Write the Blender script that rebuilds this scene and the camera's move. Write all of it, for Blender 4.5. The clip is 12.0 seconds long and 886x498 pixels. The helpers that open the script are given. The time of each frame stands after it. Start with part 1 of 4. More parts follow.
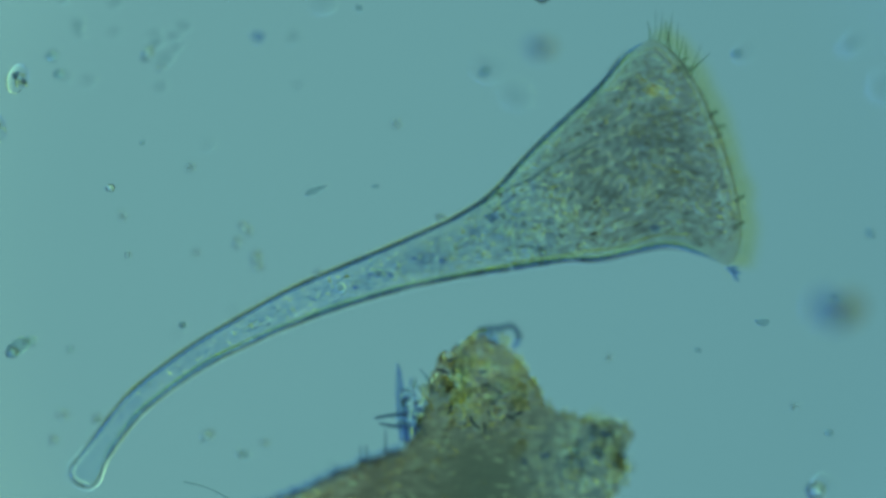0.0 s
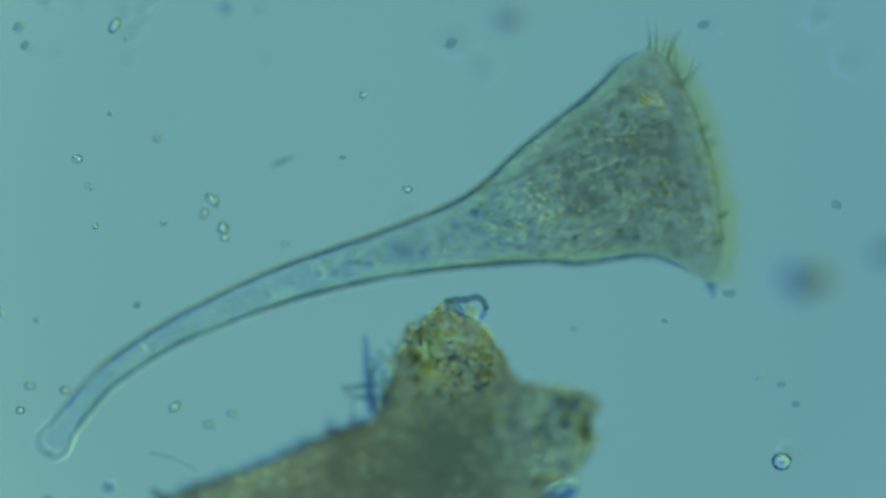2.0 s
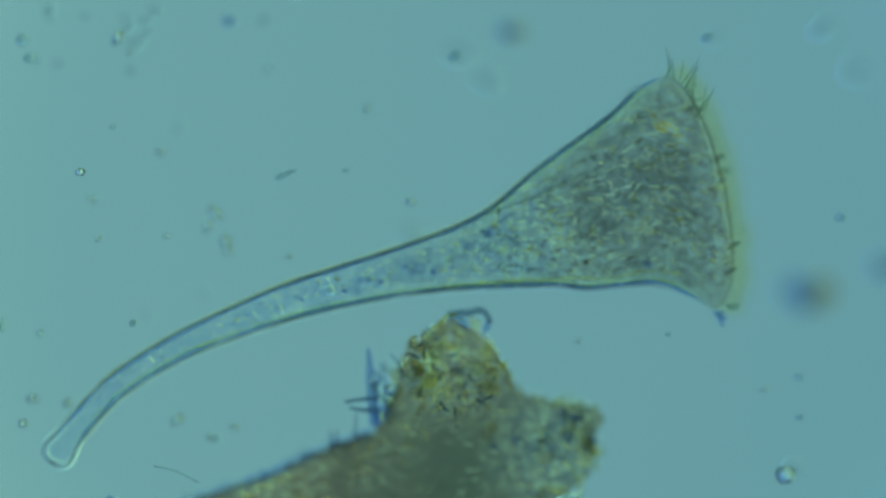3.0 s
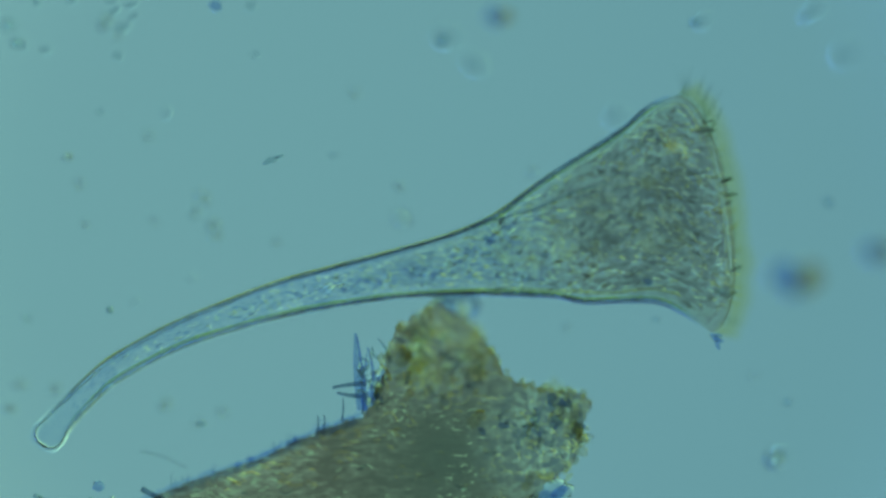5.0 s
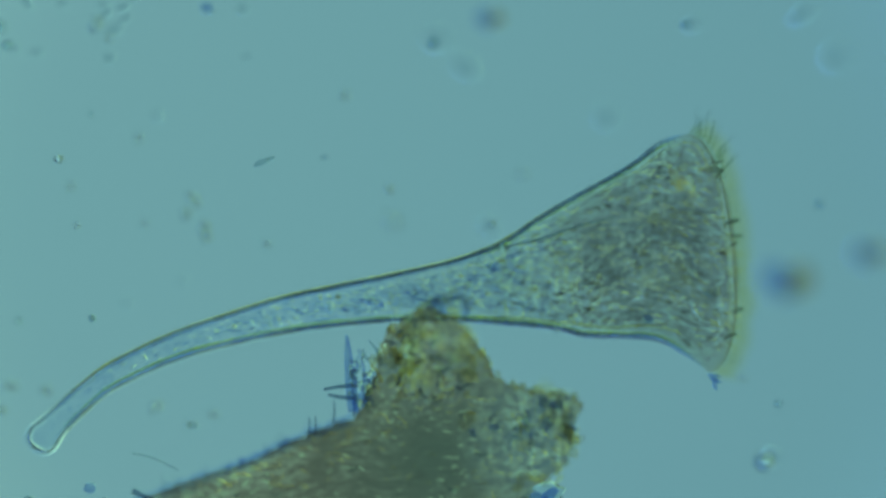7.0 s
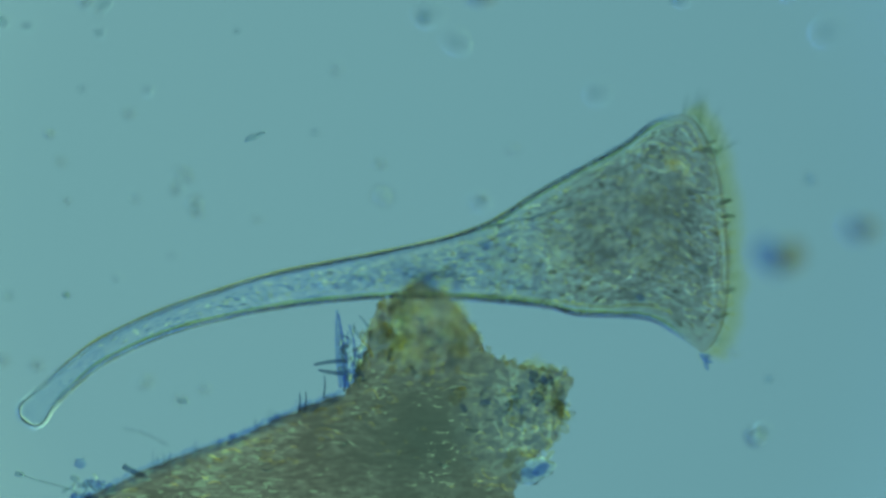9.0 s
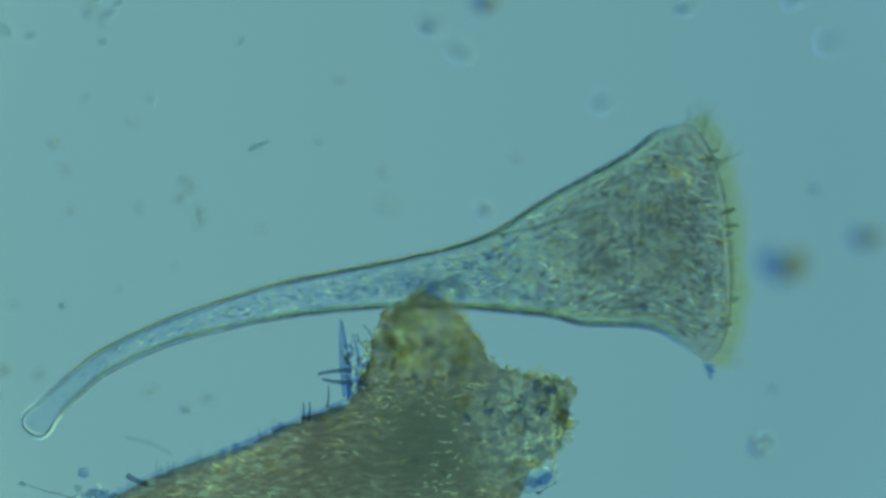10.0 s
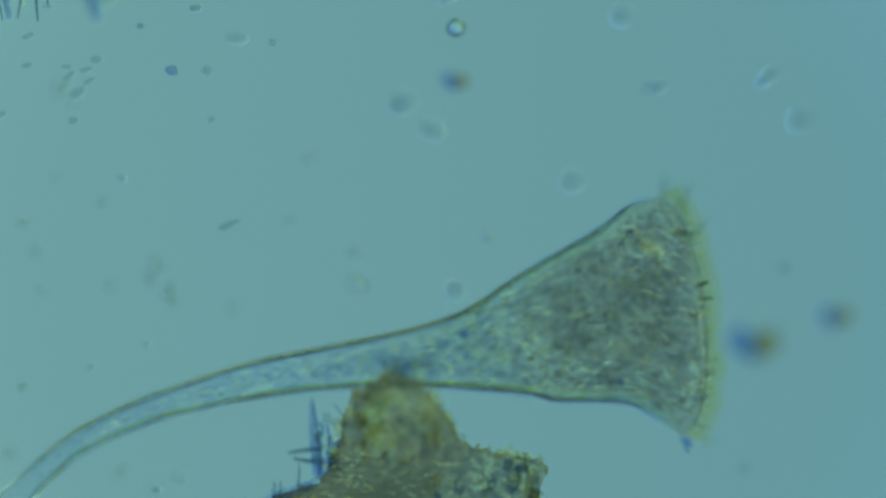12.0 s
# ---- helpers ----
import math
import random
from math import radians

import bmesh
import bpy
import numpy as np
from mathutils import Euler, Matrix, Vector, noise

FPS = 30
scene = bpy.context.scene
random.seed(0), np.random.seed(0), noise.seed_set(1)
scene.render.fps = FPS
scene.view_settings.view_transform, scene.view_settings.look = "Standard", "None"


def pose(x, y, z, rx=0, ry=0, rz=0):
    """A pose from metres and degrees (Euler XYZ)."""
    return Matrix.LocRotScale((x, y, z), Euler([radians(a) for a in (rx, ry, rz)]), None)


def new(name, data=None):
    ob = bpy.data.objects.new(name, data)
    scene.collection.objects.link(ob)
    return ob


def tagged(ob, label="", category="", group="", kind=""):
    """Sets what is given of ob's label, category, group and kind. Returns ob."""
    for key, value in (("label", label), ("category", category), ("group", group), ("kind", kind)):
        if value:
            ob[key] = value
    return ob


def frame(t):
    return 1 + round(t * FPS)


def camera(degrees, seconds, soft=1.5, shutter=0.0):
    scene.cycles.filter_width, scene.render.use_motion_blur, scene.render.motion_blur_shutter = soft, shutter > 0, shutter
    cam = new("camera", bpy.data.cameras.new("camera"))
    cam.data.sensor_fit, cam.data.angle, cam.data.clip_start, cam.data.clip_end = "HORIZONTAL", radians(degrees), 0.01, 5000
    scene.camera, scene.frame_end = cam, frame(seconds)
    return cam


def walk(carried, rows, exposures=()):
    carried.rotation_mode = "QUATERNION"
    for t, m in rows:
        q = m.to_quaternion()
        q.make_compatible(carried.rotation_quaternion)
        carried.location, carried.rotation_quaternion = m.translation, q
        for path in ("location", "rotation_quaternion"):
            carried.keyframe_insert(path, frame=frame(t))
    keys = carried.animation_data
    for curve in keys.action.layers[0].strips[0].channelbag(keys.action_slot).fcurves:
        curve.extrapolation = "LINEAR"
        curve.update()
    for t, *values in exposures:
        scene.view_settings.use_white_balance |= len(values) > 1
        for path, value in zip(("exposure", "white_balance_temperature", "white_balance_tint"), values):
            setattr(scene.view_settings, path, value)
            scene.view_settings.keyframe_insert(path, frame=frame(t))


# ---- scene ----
# A live mount under a transmitted-light microscope, as a model at a scale of 2000 to 1: one
# micrometre is UM metres (two millimetres). Plan x runs to the right, y towards the observer, z upwards.
UM = 2e-3
EYE = 16000          # working distance of the lens, micrometres


def at(x, y, z=0.0):
    return Vector((x * UM, -y * UM, z * UM))


# ---- camera: the stage slides and the focus knob turns, so the lens moves over the slide ----
cam = camera(5.612, 12.0, soft=2.9)
cam.data.dof.use_dof = True
cam.data.dof.focus_distance = EYE * UM
cam.data.dof.aperture_fstop = 0.03

# seconds, shift of the field in x and y, height of the plane in focus
STAGE = [(0, 75, 58, 22), (0.1, 70, 40, 24), (0.3, 61, 20, 28), (0.5, 54, -4, 34), (1.0, 55, -7, 40), (1.5, 30, -22, 44), (2.0, 16, 7, 44), (2.5, 11, 26, 42),
         (3.0, 22, 30, 28), (3.2, 22, 33, 16), (4.0, 10, 16, 4), (4.8, 0, 5, 0), (5.0, 0.5, 3.5, 0), (5.5, 0, 0, 0), (6.0, -3, 4, 4),
         (6.5, -12, 1, 8), (7.0, -15.5, 7, 11), (7.2, -18, 6, 11), (8.0, -27, -16, 4), (8.8, -35, -37, -2), (9.0, -32, -37, -2),
         (9.5, -25.5, -35, -2), (10.0, -25.5, -20.5, -3), (10.2, -25, -3, -3), (10.3, -24, 5, -4), (10.4, -24, 33, -5), (10.5, -27.5, 136, -8),
         (10.6, -28, 202, -11), (10.7, -28, 215, -14), (10.8, -29, 213, -14), (11.0, -34, 181, -15), (11.5, -61, 132, -17), (12.0, -77, 119, -18)]
walk(cam, [(t, pose((784 - ox) * UM, -(441 - oy) * UM, (EYE + f) * UM)) for t, ox, oy, f in STAGE],
     exposures=[(0, -0.06, 6500, 6), (1.0, 0.0, 6500, 7), (2.5, 0.0, 6500, 8), (5, 0.0, 6500, 11), (9.5, 0.0, 6500, 12), (11.0, 0.0, 6520, 12), (11.5, -0.04, 6580, 11), (12, -0.05, 6600, 11)])

# ---- light: the lamp below the stage, and the dim room ----
world = bpy.data.worlds.new("room")
scene.world = world
world.use_nodes = True
world.node_tree.nodes["Background"].inputs[0].default_value = (0.45, 0.95, 0.85, 1)
world.node_tree.nodes["Background"].inputs[1].default_value = 0.095
LAMP = (0.136, 0.324, 0.341)


# ---- materials ----
def material(name):
    m = bpy.data.materials.new(name)
    m.use_nodes = True
    nt = m.node_tree
    nt.nodes.clear()
    return m, nt, nt.nodes.new("ShaderNodeOutputMaterial")


def node(nt, kind, **inputs):
    n = nt.nodes.new(kind)
    for key, value in inputs.items():
        n.inputs[key.replace("_", " ")].default_value = value
    return n


def spot(nt, um, stretch=(1, 1, 1)):
    """Object coordinates in units of um micrometres."""
    tc = nt.nodes.new("ShaderNodeTexCoord")
    mp = nt.nodes.new("ShaderNodeMapping")
    mp.inputs["Scale"].default_value = [k / (um * UM) for k in stretch]
    nt.links.new(tc.outputs["Object"], mp.inputs["Vector"])
    return mp.outputs[0]


def grain(nt, vec, detail=3.0, rough=0.6, scale=1.0, distortion=0.0):
    n = node(nt, "ShaderNodeTexNoise", Scale=scale, Detail=detail, Roughness=rough, Distortion=distortion)
    nt.links.new(vec, n.inputs["Vector"])
    return n.outputs["Fac"]


def ramp(nt, fac, stops):
    n = nt.nodes.new("ShaderNodeValToRGB")
    el = n.color_ramp.elements
    while len(el) < len(stops):
        el.new(0.5)
    for e, (p, c) in zip(el, stops):
        e.position, e.color = p, (*c, 1)
    nt.links.new(fac, n.inputs[0])
    return n.outputs[0]


def bump(nt, height, um, strength=1.0):
    n = node(nt, "ShaderNodeBump", Strength=strength, Distance=um * UM)
    nt.links.new(height, n.inputs["Height"])
    return n.outputs[0]


def mix(nt, a, b, fac):
    n = nt.nodes.new("ShaderNodeMixShader")
    if isinstance(fac, float):
        n.inputs[0].default_value = fac
    else:
        nt.links.new(fac, n.inputs[0])
    nt.links.new(a, n.inputs[1])
    nt.links.new(b, n.inputs[2])
    return n.outputs[0]


def clear_stuff(name, stops, ior, size=12.0):
    """Living or dead matter in water: light passes, is bent and partly swallowed."""
    m, nt, out = material(name)
    if ior < 1.0005:          # as dense as the water: only the tint shows
        r = node(nt, "ShaderNodeBsdfTransparent")
    else:
        r = node(nt, "ShaderNodeBsdfRefraction", IOR=ior)
    nt.links.new(ramp(nt, grain(nt, spot(nt, size)), stops), r.inputs["Color"])
    nt.links.new(r.outputs[0], out.inputs["Surface"])
    return m


def maths(nt, op, a, b):
    n = nt.nodes.new("ShaderNodeMath")
    n.operation = op
    for k, v in enumerate((a, b)):
        if isinstance(v, (int, float)):
            n.inputs[k].default_value = v
        else:
            nt.links.new(v, n.inputs[k])
    return n.outputs[0]


def blend(nt, fac, a, b, how="MIX"):
    n = nt.nodes.new("ShaderNodeMix")
    n.data_type, n.blend_type = "RGBA", how
    for key, v in (("Factor", fac), ("A", a), ("B", b)):
        if isinstance(v, (int, float)):
            n.inputs[key].default_value = v
        elif isinstance(v, tuple):
            n.inputs[key].default_value = (*v, 1)
        else:
            nt.links.new(v, n.inputs[key])
    return n.outputs["Result"]


def lamp_glow():
    """The condenser's field: a teal disc, dimmer to the right, an added brighter ring tinted amber and blue for glints
    and colour fringes, dark beyond.
    """
    m, nt, out = material("lamp_glow")
    tc = nt.nodes.new("ShaderNodeTexCoord")
    sep = nt.nodes.new("ShaderNodeSeparateXYZ")
    nt.links.new(tc.outputs["Object"], sep.inputs[0])

    def span(value, low, high):
        mr = node(nt, "ShaderNodeMapRange")
        mr.inputs["From Min"].default_value, mr.inputs["From Max"].default_value = low * UM, high * UM
        nt.links.new(value, mr.inputs["Value"])
        return mr.outputs[0]
    disc = ramp(nt, span(sep.outputs[0], -2600, 2600), [(0.0, (LAMP[0] * 1.07, LAMP[1] * 1.06, LAMP[2] * 1.03)), (0.5, LAMP),
                                                        (1.0, (LAMP[0] * 0.78, LAMP[1] * 0.84, LAMP[2] * 0.94))])
    slant = maths(nt, "ADD", maths(nt, "MULTIPLY", sep.outputs[0], 0.8), maths(nt, "MULTIPLY", sep.outputs[1], 0.6))
    # ring added to give halos, glints and colour fringes at bent edges
    ring = ramp(nt, span(slant, -6400, 6400), [(0.1, (4.6, 4.0, 2.1)), (0.40, (3.6, 3.6, 3.0)), (0.60, (3.0, 3.3, 3.5)), (0.9, (2.4, 2.5, 4.4))])
    length = nt.nodes.new("ShaderNodeVectorMath")
    length.operation = "LENGTH"
    nt.links.new(tc.outputs["Object"], length.inputs[0])
    r = span(length.outputs["Value"], 0, 8800)
    tint = blend(nt, ramp(nt, r, [(0.60, (0, 0, 0)), (0.65, (1, 1, 1))]), (1.0, 1.0, 1.0), ring)
    col = blend(nt, 1.0, blend(nt, 1.0, disc, tint, "MULTIPLY"), ramp(nt, r, [(0.95, (1, 1, 1)), (1.0, (0.10, 0.14, 0.14))]), "MULTIPLY")
    e = node(nt, "ShaderNodeEmission", Strength=1.10)
    nt.links.new(col, e.inputs["Color"])
    nt.links.new(e.outputs[0], out.inputs["Surface"])
    return m


def slide_glass():
    m, nt, out = material("slide_glass")
    clear = node(nt, "ShaderNodeBsdfTransparent", Color=(0.995, 1, 1, 1))
    gloss = node(nt, "ShaderNodeBsdfGlossy", Roughness=0.02)
    nt.links.new(mix(nt, clear.outputs[0], gloss.outputs[0], 0.004), out.inputs["Surface"])
    return m


def body_skin():
    """Skin of the trumpet animal: clear stalk, pigmented and granular bell, in lengthwise rows."""
    m, nt, out = material("ciliate_skin")
    uv = nt.nodes.new("ShaderNodeUVMap")
    sep = nt.nodes.new("ShaderNodeSeparateXYZ")
    nt.links.new(uv.outputs[0], sep.inputs[0])
    rows = nt.nodes.new("ShaderNodeMapping")
    rows.inputs["Scale"].default_value = (58, 100, 1)
    nt.links.new(uv.outputs[0], rows.inputs["Vector"])
    streak = grain(nt, rows.outputs[0], detail=2.5, rough=0.6, distortion=0.9)
    cloud = grain(nt, spot(nt, 90), detail=3.0, rough=0.65)
    fleck = grain(nt, spot(nt, 17), detail=3.0, rough=0.6, distortion=0.5)
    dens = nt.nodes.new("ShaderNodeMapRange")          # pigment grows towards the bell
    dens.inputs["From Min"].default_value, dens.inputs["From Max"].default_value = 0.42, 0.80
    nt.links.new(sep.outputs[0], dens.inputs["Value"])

    tone = maths(nt, "ADD", maths(nt, "MULTIPLY", cloud, 0.75), maths(nt, "ADD", maths(nt, "MULTIPLY", fleck, 0.45), maths(nt, "MULTIPLY", streak, 1.2)))
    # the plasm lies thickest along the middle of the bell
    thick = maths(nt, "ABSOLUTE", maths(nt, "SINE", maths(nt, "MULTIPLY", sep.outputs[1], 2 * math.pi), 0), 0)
    patch = grain(nt, spot(nt, 60), detail=1.0)
    tone = maths(nt, "SUBTRACT", tone, maths(nt, "ADD", 0.55, maths(nt, "MULTIPLY", maths(nt, "MULTIPLY", thick, patch), 0.36)))
    # fine clear threads wind through the pigment
    winding = grain(nt, spot(nt, 30), detail=2.0, rough=0.6, distortion=1.6)
    finer = grain(nt, spot(nt, 15), detail=1.5, rough=0.5, distortion=1.2)
    clear = maths(nt, "MAXIMUM", ramp(nt, maths(nt, "ABSOLUTE", maths(nt, "SUBTRACT", winding, 0.53), 0), [(0.014, (1, 1, 1)), (0.040, (0, 0, 0))]),
                  maths(nt, "MULTIPLY", ramp(nt, maths(nt, "ABSOLUTE", maths(nt, "SUBTRACT", finer, 0.50), 0), [(0.012, (1, 1, 1)), (0.045, (0, 0, 0))]), 0.8))
    clear = maths(nt, "MULTIPLY", clear, ramp(nt, cloud, [(0.40, (0.35, 0.35, 0.35)), (0.56, (1, 1, 1))]))
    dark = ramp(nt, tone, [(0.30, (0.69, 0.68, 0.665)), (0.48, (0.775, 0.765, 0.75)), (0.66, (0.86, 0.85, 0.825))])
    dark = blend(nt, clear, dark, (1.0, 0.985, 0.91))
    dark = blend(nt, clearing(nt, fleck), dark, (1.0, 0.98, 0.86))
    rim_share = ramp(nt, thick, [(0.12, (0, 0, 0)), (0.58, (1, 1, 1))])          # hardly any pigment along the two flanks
    light = ramp(nt, tone, [(0.25, (0.87, 0.91, 0.98)), (0.7, (0.96, 0.975, 1.0))])
    flecked = ramp(nt, finer, [(0.36, (0.80, 0.82, 0.80)), (0.47, (0.91, 0.93, 0.88)), (0.56, (1.0, 1.0, 0.90))])
    light = blend(nt, dens.outputs[0], light, flecked)
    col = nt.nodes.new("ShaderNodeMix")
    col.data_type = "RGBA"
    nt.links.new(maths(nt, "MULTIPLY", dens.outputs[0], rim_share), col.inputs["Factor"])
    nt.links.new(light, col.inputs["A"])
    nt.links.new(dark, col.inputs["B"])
    r = node(nt, "ShaderNodeBsdfRefraction", IOR=1.20)
    wall_ior(nt, r)
    bare = ramp(nt, sep.outputs[0], [(0.865, (0, 0, 0)), (0.90, (1, 1, 1))])          # no pigment in the thin skin over the mouth
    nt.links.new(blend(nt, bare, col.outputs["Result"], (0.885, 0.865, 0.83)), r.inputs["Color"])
    h = maths(nt, "MULTIPLY", maths(nt, "ADD", maths(nt, "MULTIPLY", streak, 1.0), fleck), maths(nt, "ADD", maths(nt, "MULTIPLY", dens.outputs[0], 0.9), 0.1))
    nt.links.new(bump(nt, h, 2.2), r.inputs["Normal"])
    nt.links.new(r.outputs[0], out.inputs["Surface"])
    return m


def clearing(nt, fleck):
    """Where the food vacuole lies under the skin there is no pigment."""
    tc = nt.nodes.new("ShaderNodeTexCoord")
    mp = nt.nodes.new("ShaderNodeMapping")
    mp.vector_type = "TEXTURE"
    mp.inputs["Location"].default_value = at(1116, -514)
    mp.inputs["Rotation"].default_value = (0, 0, -0.6)
    mp.inputs["Scale"].default_value = (26 * UM, 11 * UM, 1000)
    nt.links.new(tc.outputs["Object"], mp.inputs["Vector"])
    length = nt.nodes.new("ShaderNodeVectorMath")
    length.operation = "LENGTH"
    nt.links.new(mp.outputs[0], length.inputs[0])
    d = maths(nt, "ADD", length.outputs["Value"], maths(nt, "MULTIPLY", maths(nt, "SUBTRACT", fleck, 0.5), 2.0))
    return ramp(nt, d, [(0.55, (1, 1, 1)), (0.95, (0, 0, 0))])


def wall_ior(nt, bsdf, dense=1.078):
    """The cell wall thins out towards the mouth; over it there is only the soft plasm."""
    uv = nt.nodes.new("ShaderNodeUVMap")
    sep = nt.nodes.new("ShaderNodeSeparateXYZ")
    nt.links.new(uv.outputs[0], sep.inputs[0])
    mr = nt.nodes.new("ShaderNodeMapRange")
    for key, v in (("From Min", 0.81), ("From Max", 0.87), ("To Min", dense), ("To Max", 1.0)):
        mr.inputs[key].default_value = v
    nt.links.new(sep.outputs[0], mr.inputs["Value"])
    nt.links.new(mr.outputs[0], bsdf.inputs["IOR"])


def lining():
    m, nt, out = material("skin_lining")
    r = node(nt, "ShaderNodeBsdfRefraction", Color=(1, 1, 1, 1))
    wall_ior(nt, r)
    nt.links.new(r.outputs[0], out.inputs["Surface"])
    return m


def halo_stuff():
    # added coat that bends the lamp's ring into a halo outside the flanks
    m, nt, out = material("halo_clear")
    r = node(nt, "ShaderNodeBsdfRefraction", Color=(0.99, 1, 0.995, 1))
    wall_ior(nt, r, 1.028)
    nt.links.new(r.outputs[0], out.inputs["Surface"])
    return m


def plasm():
    """The granular plasm inside: grains and clear dashes in rows that fan out towards the mouth, densest in a few dark masses."""
    m, nt, out = material("granular_plasm")

    def spread(name):
        uv = nt.nodes.new("ShaderNodeUVMap")
        uv.uv_map = name
        sep = nt.nodes.new("ShaderNodeSeparateXYZ")
        nt.links.new(uv.outputs[0], sep.inputs[0])
        return uv.outputs[0], sep.outputs[0], sep.outputs[1]

    def rows(long, thin, detail, distortion):
        mp = nt.nodes.new("ShaderNodeMapping")
        mp.inputs["Scale"].default_value = (1000 / long, 1000 / thin, 1)
        nt.links.new(fan, mp.inputs["Vector"])
        return grain(nt, mp.outputs[0], detail=detail, rough=0.6, distortion=distortion)

    def mass(x, y, a, b):
        tc = nt.nodes.new("ShaderNodeTexCoord")
        mp = nt.nodes.new("ShaderNodeMapping")
        mp.vector_type = "TEXTURE"
        mp.inputs["Location"].default_value = at(x - 86, y - 782)
        mp.inputs["Scale"].default_value = (a * UM, b * UM, 1000)
        nt.links.new(tc.outputs["Object"], mp.inputs["Vector"])
        length = nt.nodes.new("ShaderNodeVectorMath")
        length.operation = "LENGTH"
        nt.links.new(mp.outputs[0], length.inputs[0])
        d = maths(nt, "ADD", length.outputs["Value"], maths(nt, "MULTIPLY", maths(nt, "SUBTRACT", cloud, 0.5), 1.3))
        return ramp(nt, d, [(0.30, (1, 1, 1)), (1.0, (0, 0, 0))])
    fan, _, _ = spread("UVMap")
    _, depth, way = spread("inside")
    cloud = grain(nt, spot(nt, 52), detail=3.0, rough=0.6)
    dash, dot = rows(22, 9, 2.0, 0.25), rows(11, 6.5, 2.0, 0.4)
    tone = maths(nt, "ADD", maths(nt, "MULTIPLY", dash, 0.62), maths(nt, "ADD", maths(nt, "MULTIPLY", dot, 0.5), maths(nt, "MULTIPLY", cloud, 0.25)))
    core = maths(nt, "ADD", mass(1200, 338, 60, 50), maths(nt, "ADD", mass(1078, 405, 48, 58), maths(nt, "MULTIPLY", mass(1175, 405, 185, 185), 0.75)))
    tone = maths(nt, "SUBTRACT", tone, maths(nt, "MULTIPLY", maths(nt, "MINIMUM", core, 1.2), 0.10))
    bell = ramp(nt, tone, [(0.46, (0.79, 0.765, 0.74)), (0.60, (0.88, 0.855, 0.83)), (0.67, (0.935, 0.91, 0.885)), (0.715, (1.0, 0.98, 0.92)), (0.80, (1.0, 1.0, 0.97))])
    stalk = ramp(nt, tone, [(0.55, (0.64, 0.72, 0.84)), (0.64, (0.88, 0.92, 0.98)), (0.72, (0.97, 0.985, 1.0)), (0.80, (1.0, 0.985, 0.90))])
    col = blend(nt, ramp(nt, way, [(0.60, (0, 0, 0)), (0.72, (1, 1, 1))]), stalk, bell)
    col = blend(nt, maths(nt, "MULTIPLY", ramp(nt, depth, [(0.0, (0, 0, 0)), (0.55, (1, 1, 1))]), ramp(nt, way, [(0.20, (0, 0, 0)), (0.45, (1, 1, 1))])), (1.0, 1.0, 0.985), col)
    col = blend(nt, maths(nt, "MINIMUM", core, 1.2), col, blend(nt, 1.0, col, (0.91, 0.91, 0.91), "MULTIPLY"))
    t = node(nt, "ShaderNodeBsdfTransparent")
    nt.links.new(col, t.inputs["Color"])
    nt.links.new(t.outputs[0], out.inputs["Surface"])
    return m


GLOW = lamp_glow()
GLASS = slide_glass()
SKIN = body_skin()
LINING = lining()
HALO = halo_stuff()
PLASM = plasm()
DUST = clear_stuff("stalk_dust", [(0.3, (0.80, 0.86, 0.93)), (0.7, (0.92, 0.96, 1.0))], 1.0)
FLECK = clear_stuff("clear_fleck", [(0.3, (1.0, 0.97, 0.85)), (0.7, (1.0, 1.0, 0.98))], 1.10)
CILIA = clear_stuff("cilium_clear", [(0.3, (0.68, 0.75, 0.74)), (0.7, (0.82, 0.86, 0.76))], 1.0)
CILIA_GOLD = clear_stuff("cilium_gold", [(0.3, (1.0, 0.965, 0.80)), (0.7, (1.0, 0.985, 0.88))], 1.0)
GRAIN = clear_stuff("cream_grain", [(0.3, (1.0, 0.975, 0.85)), (0.7, (1.0, 0.99, 0.93))], 1.17)
ROD = clear_stuff("bright_rod", [(0.3, (0.93, 0.90, 0.78)), (0.7, (1.0, 0.99, 0.92))], 1.20)
ROD_GOLD = clear_stuff("golden_rod", [(0.3, (0.98, 0.80, 0.45)), (0.7, (1.0, 0.92, 0.66))], 1.18)
# lens colour fringes and outline, painted as thin tinted tubes along the flanks
FRINGE_GOLD = clear_stuff("gold_fringe", [(0.3, (0.93, 0.97, 0.60)), (0.7, (1.0, 1.0, 0.78))], 1.0)
FRINGE_AMBER = clear_stuff("amber_fringe", [(0.3, (1.0, 0.90, 0.60)), (0.7, (1.0, 0.96, 0.74))], 1.0)
FRINGE_BLUE = clear_stuff("blue_fringe", [(0.3, (0.64, 0.76, 0.97)), (0.7, (0.76, 0.86, 1.0))], 1.0)
OUTLINE_DARK = clear_stuff("dark_outline", [(0.3, (0.66, 0.63, 0.58)), (0.7, (0.80, 0.77, 0.70))], 1.0)
FRINGE_VIOLET = clear_stuff("violet_fringe", [(0.3, (0.88, 0.86, 0.97)), (0.7, (0.95, 0.94, 1.0))], 1.0)
TOOTH = clear_stuff("dark_membranelle", [(0.3, (0.70, 0.73, 0.71)), (0.7, (0.84, 0.86, 0.82))], 1.0)
GOLD = clear_stuff("golden_curl", [(0.3, (1.0, 0.94, 0.60)), (0.7, (1.0, 0.98, 0.76))], 1.05)
PIGMENT = clear_stuff("pigment_grain", [(0.3, (0.76, 0.76, 0.72)), (0.7, (0.90, 0.90, 0.87))], 1.0)


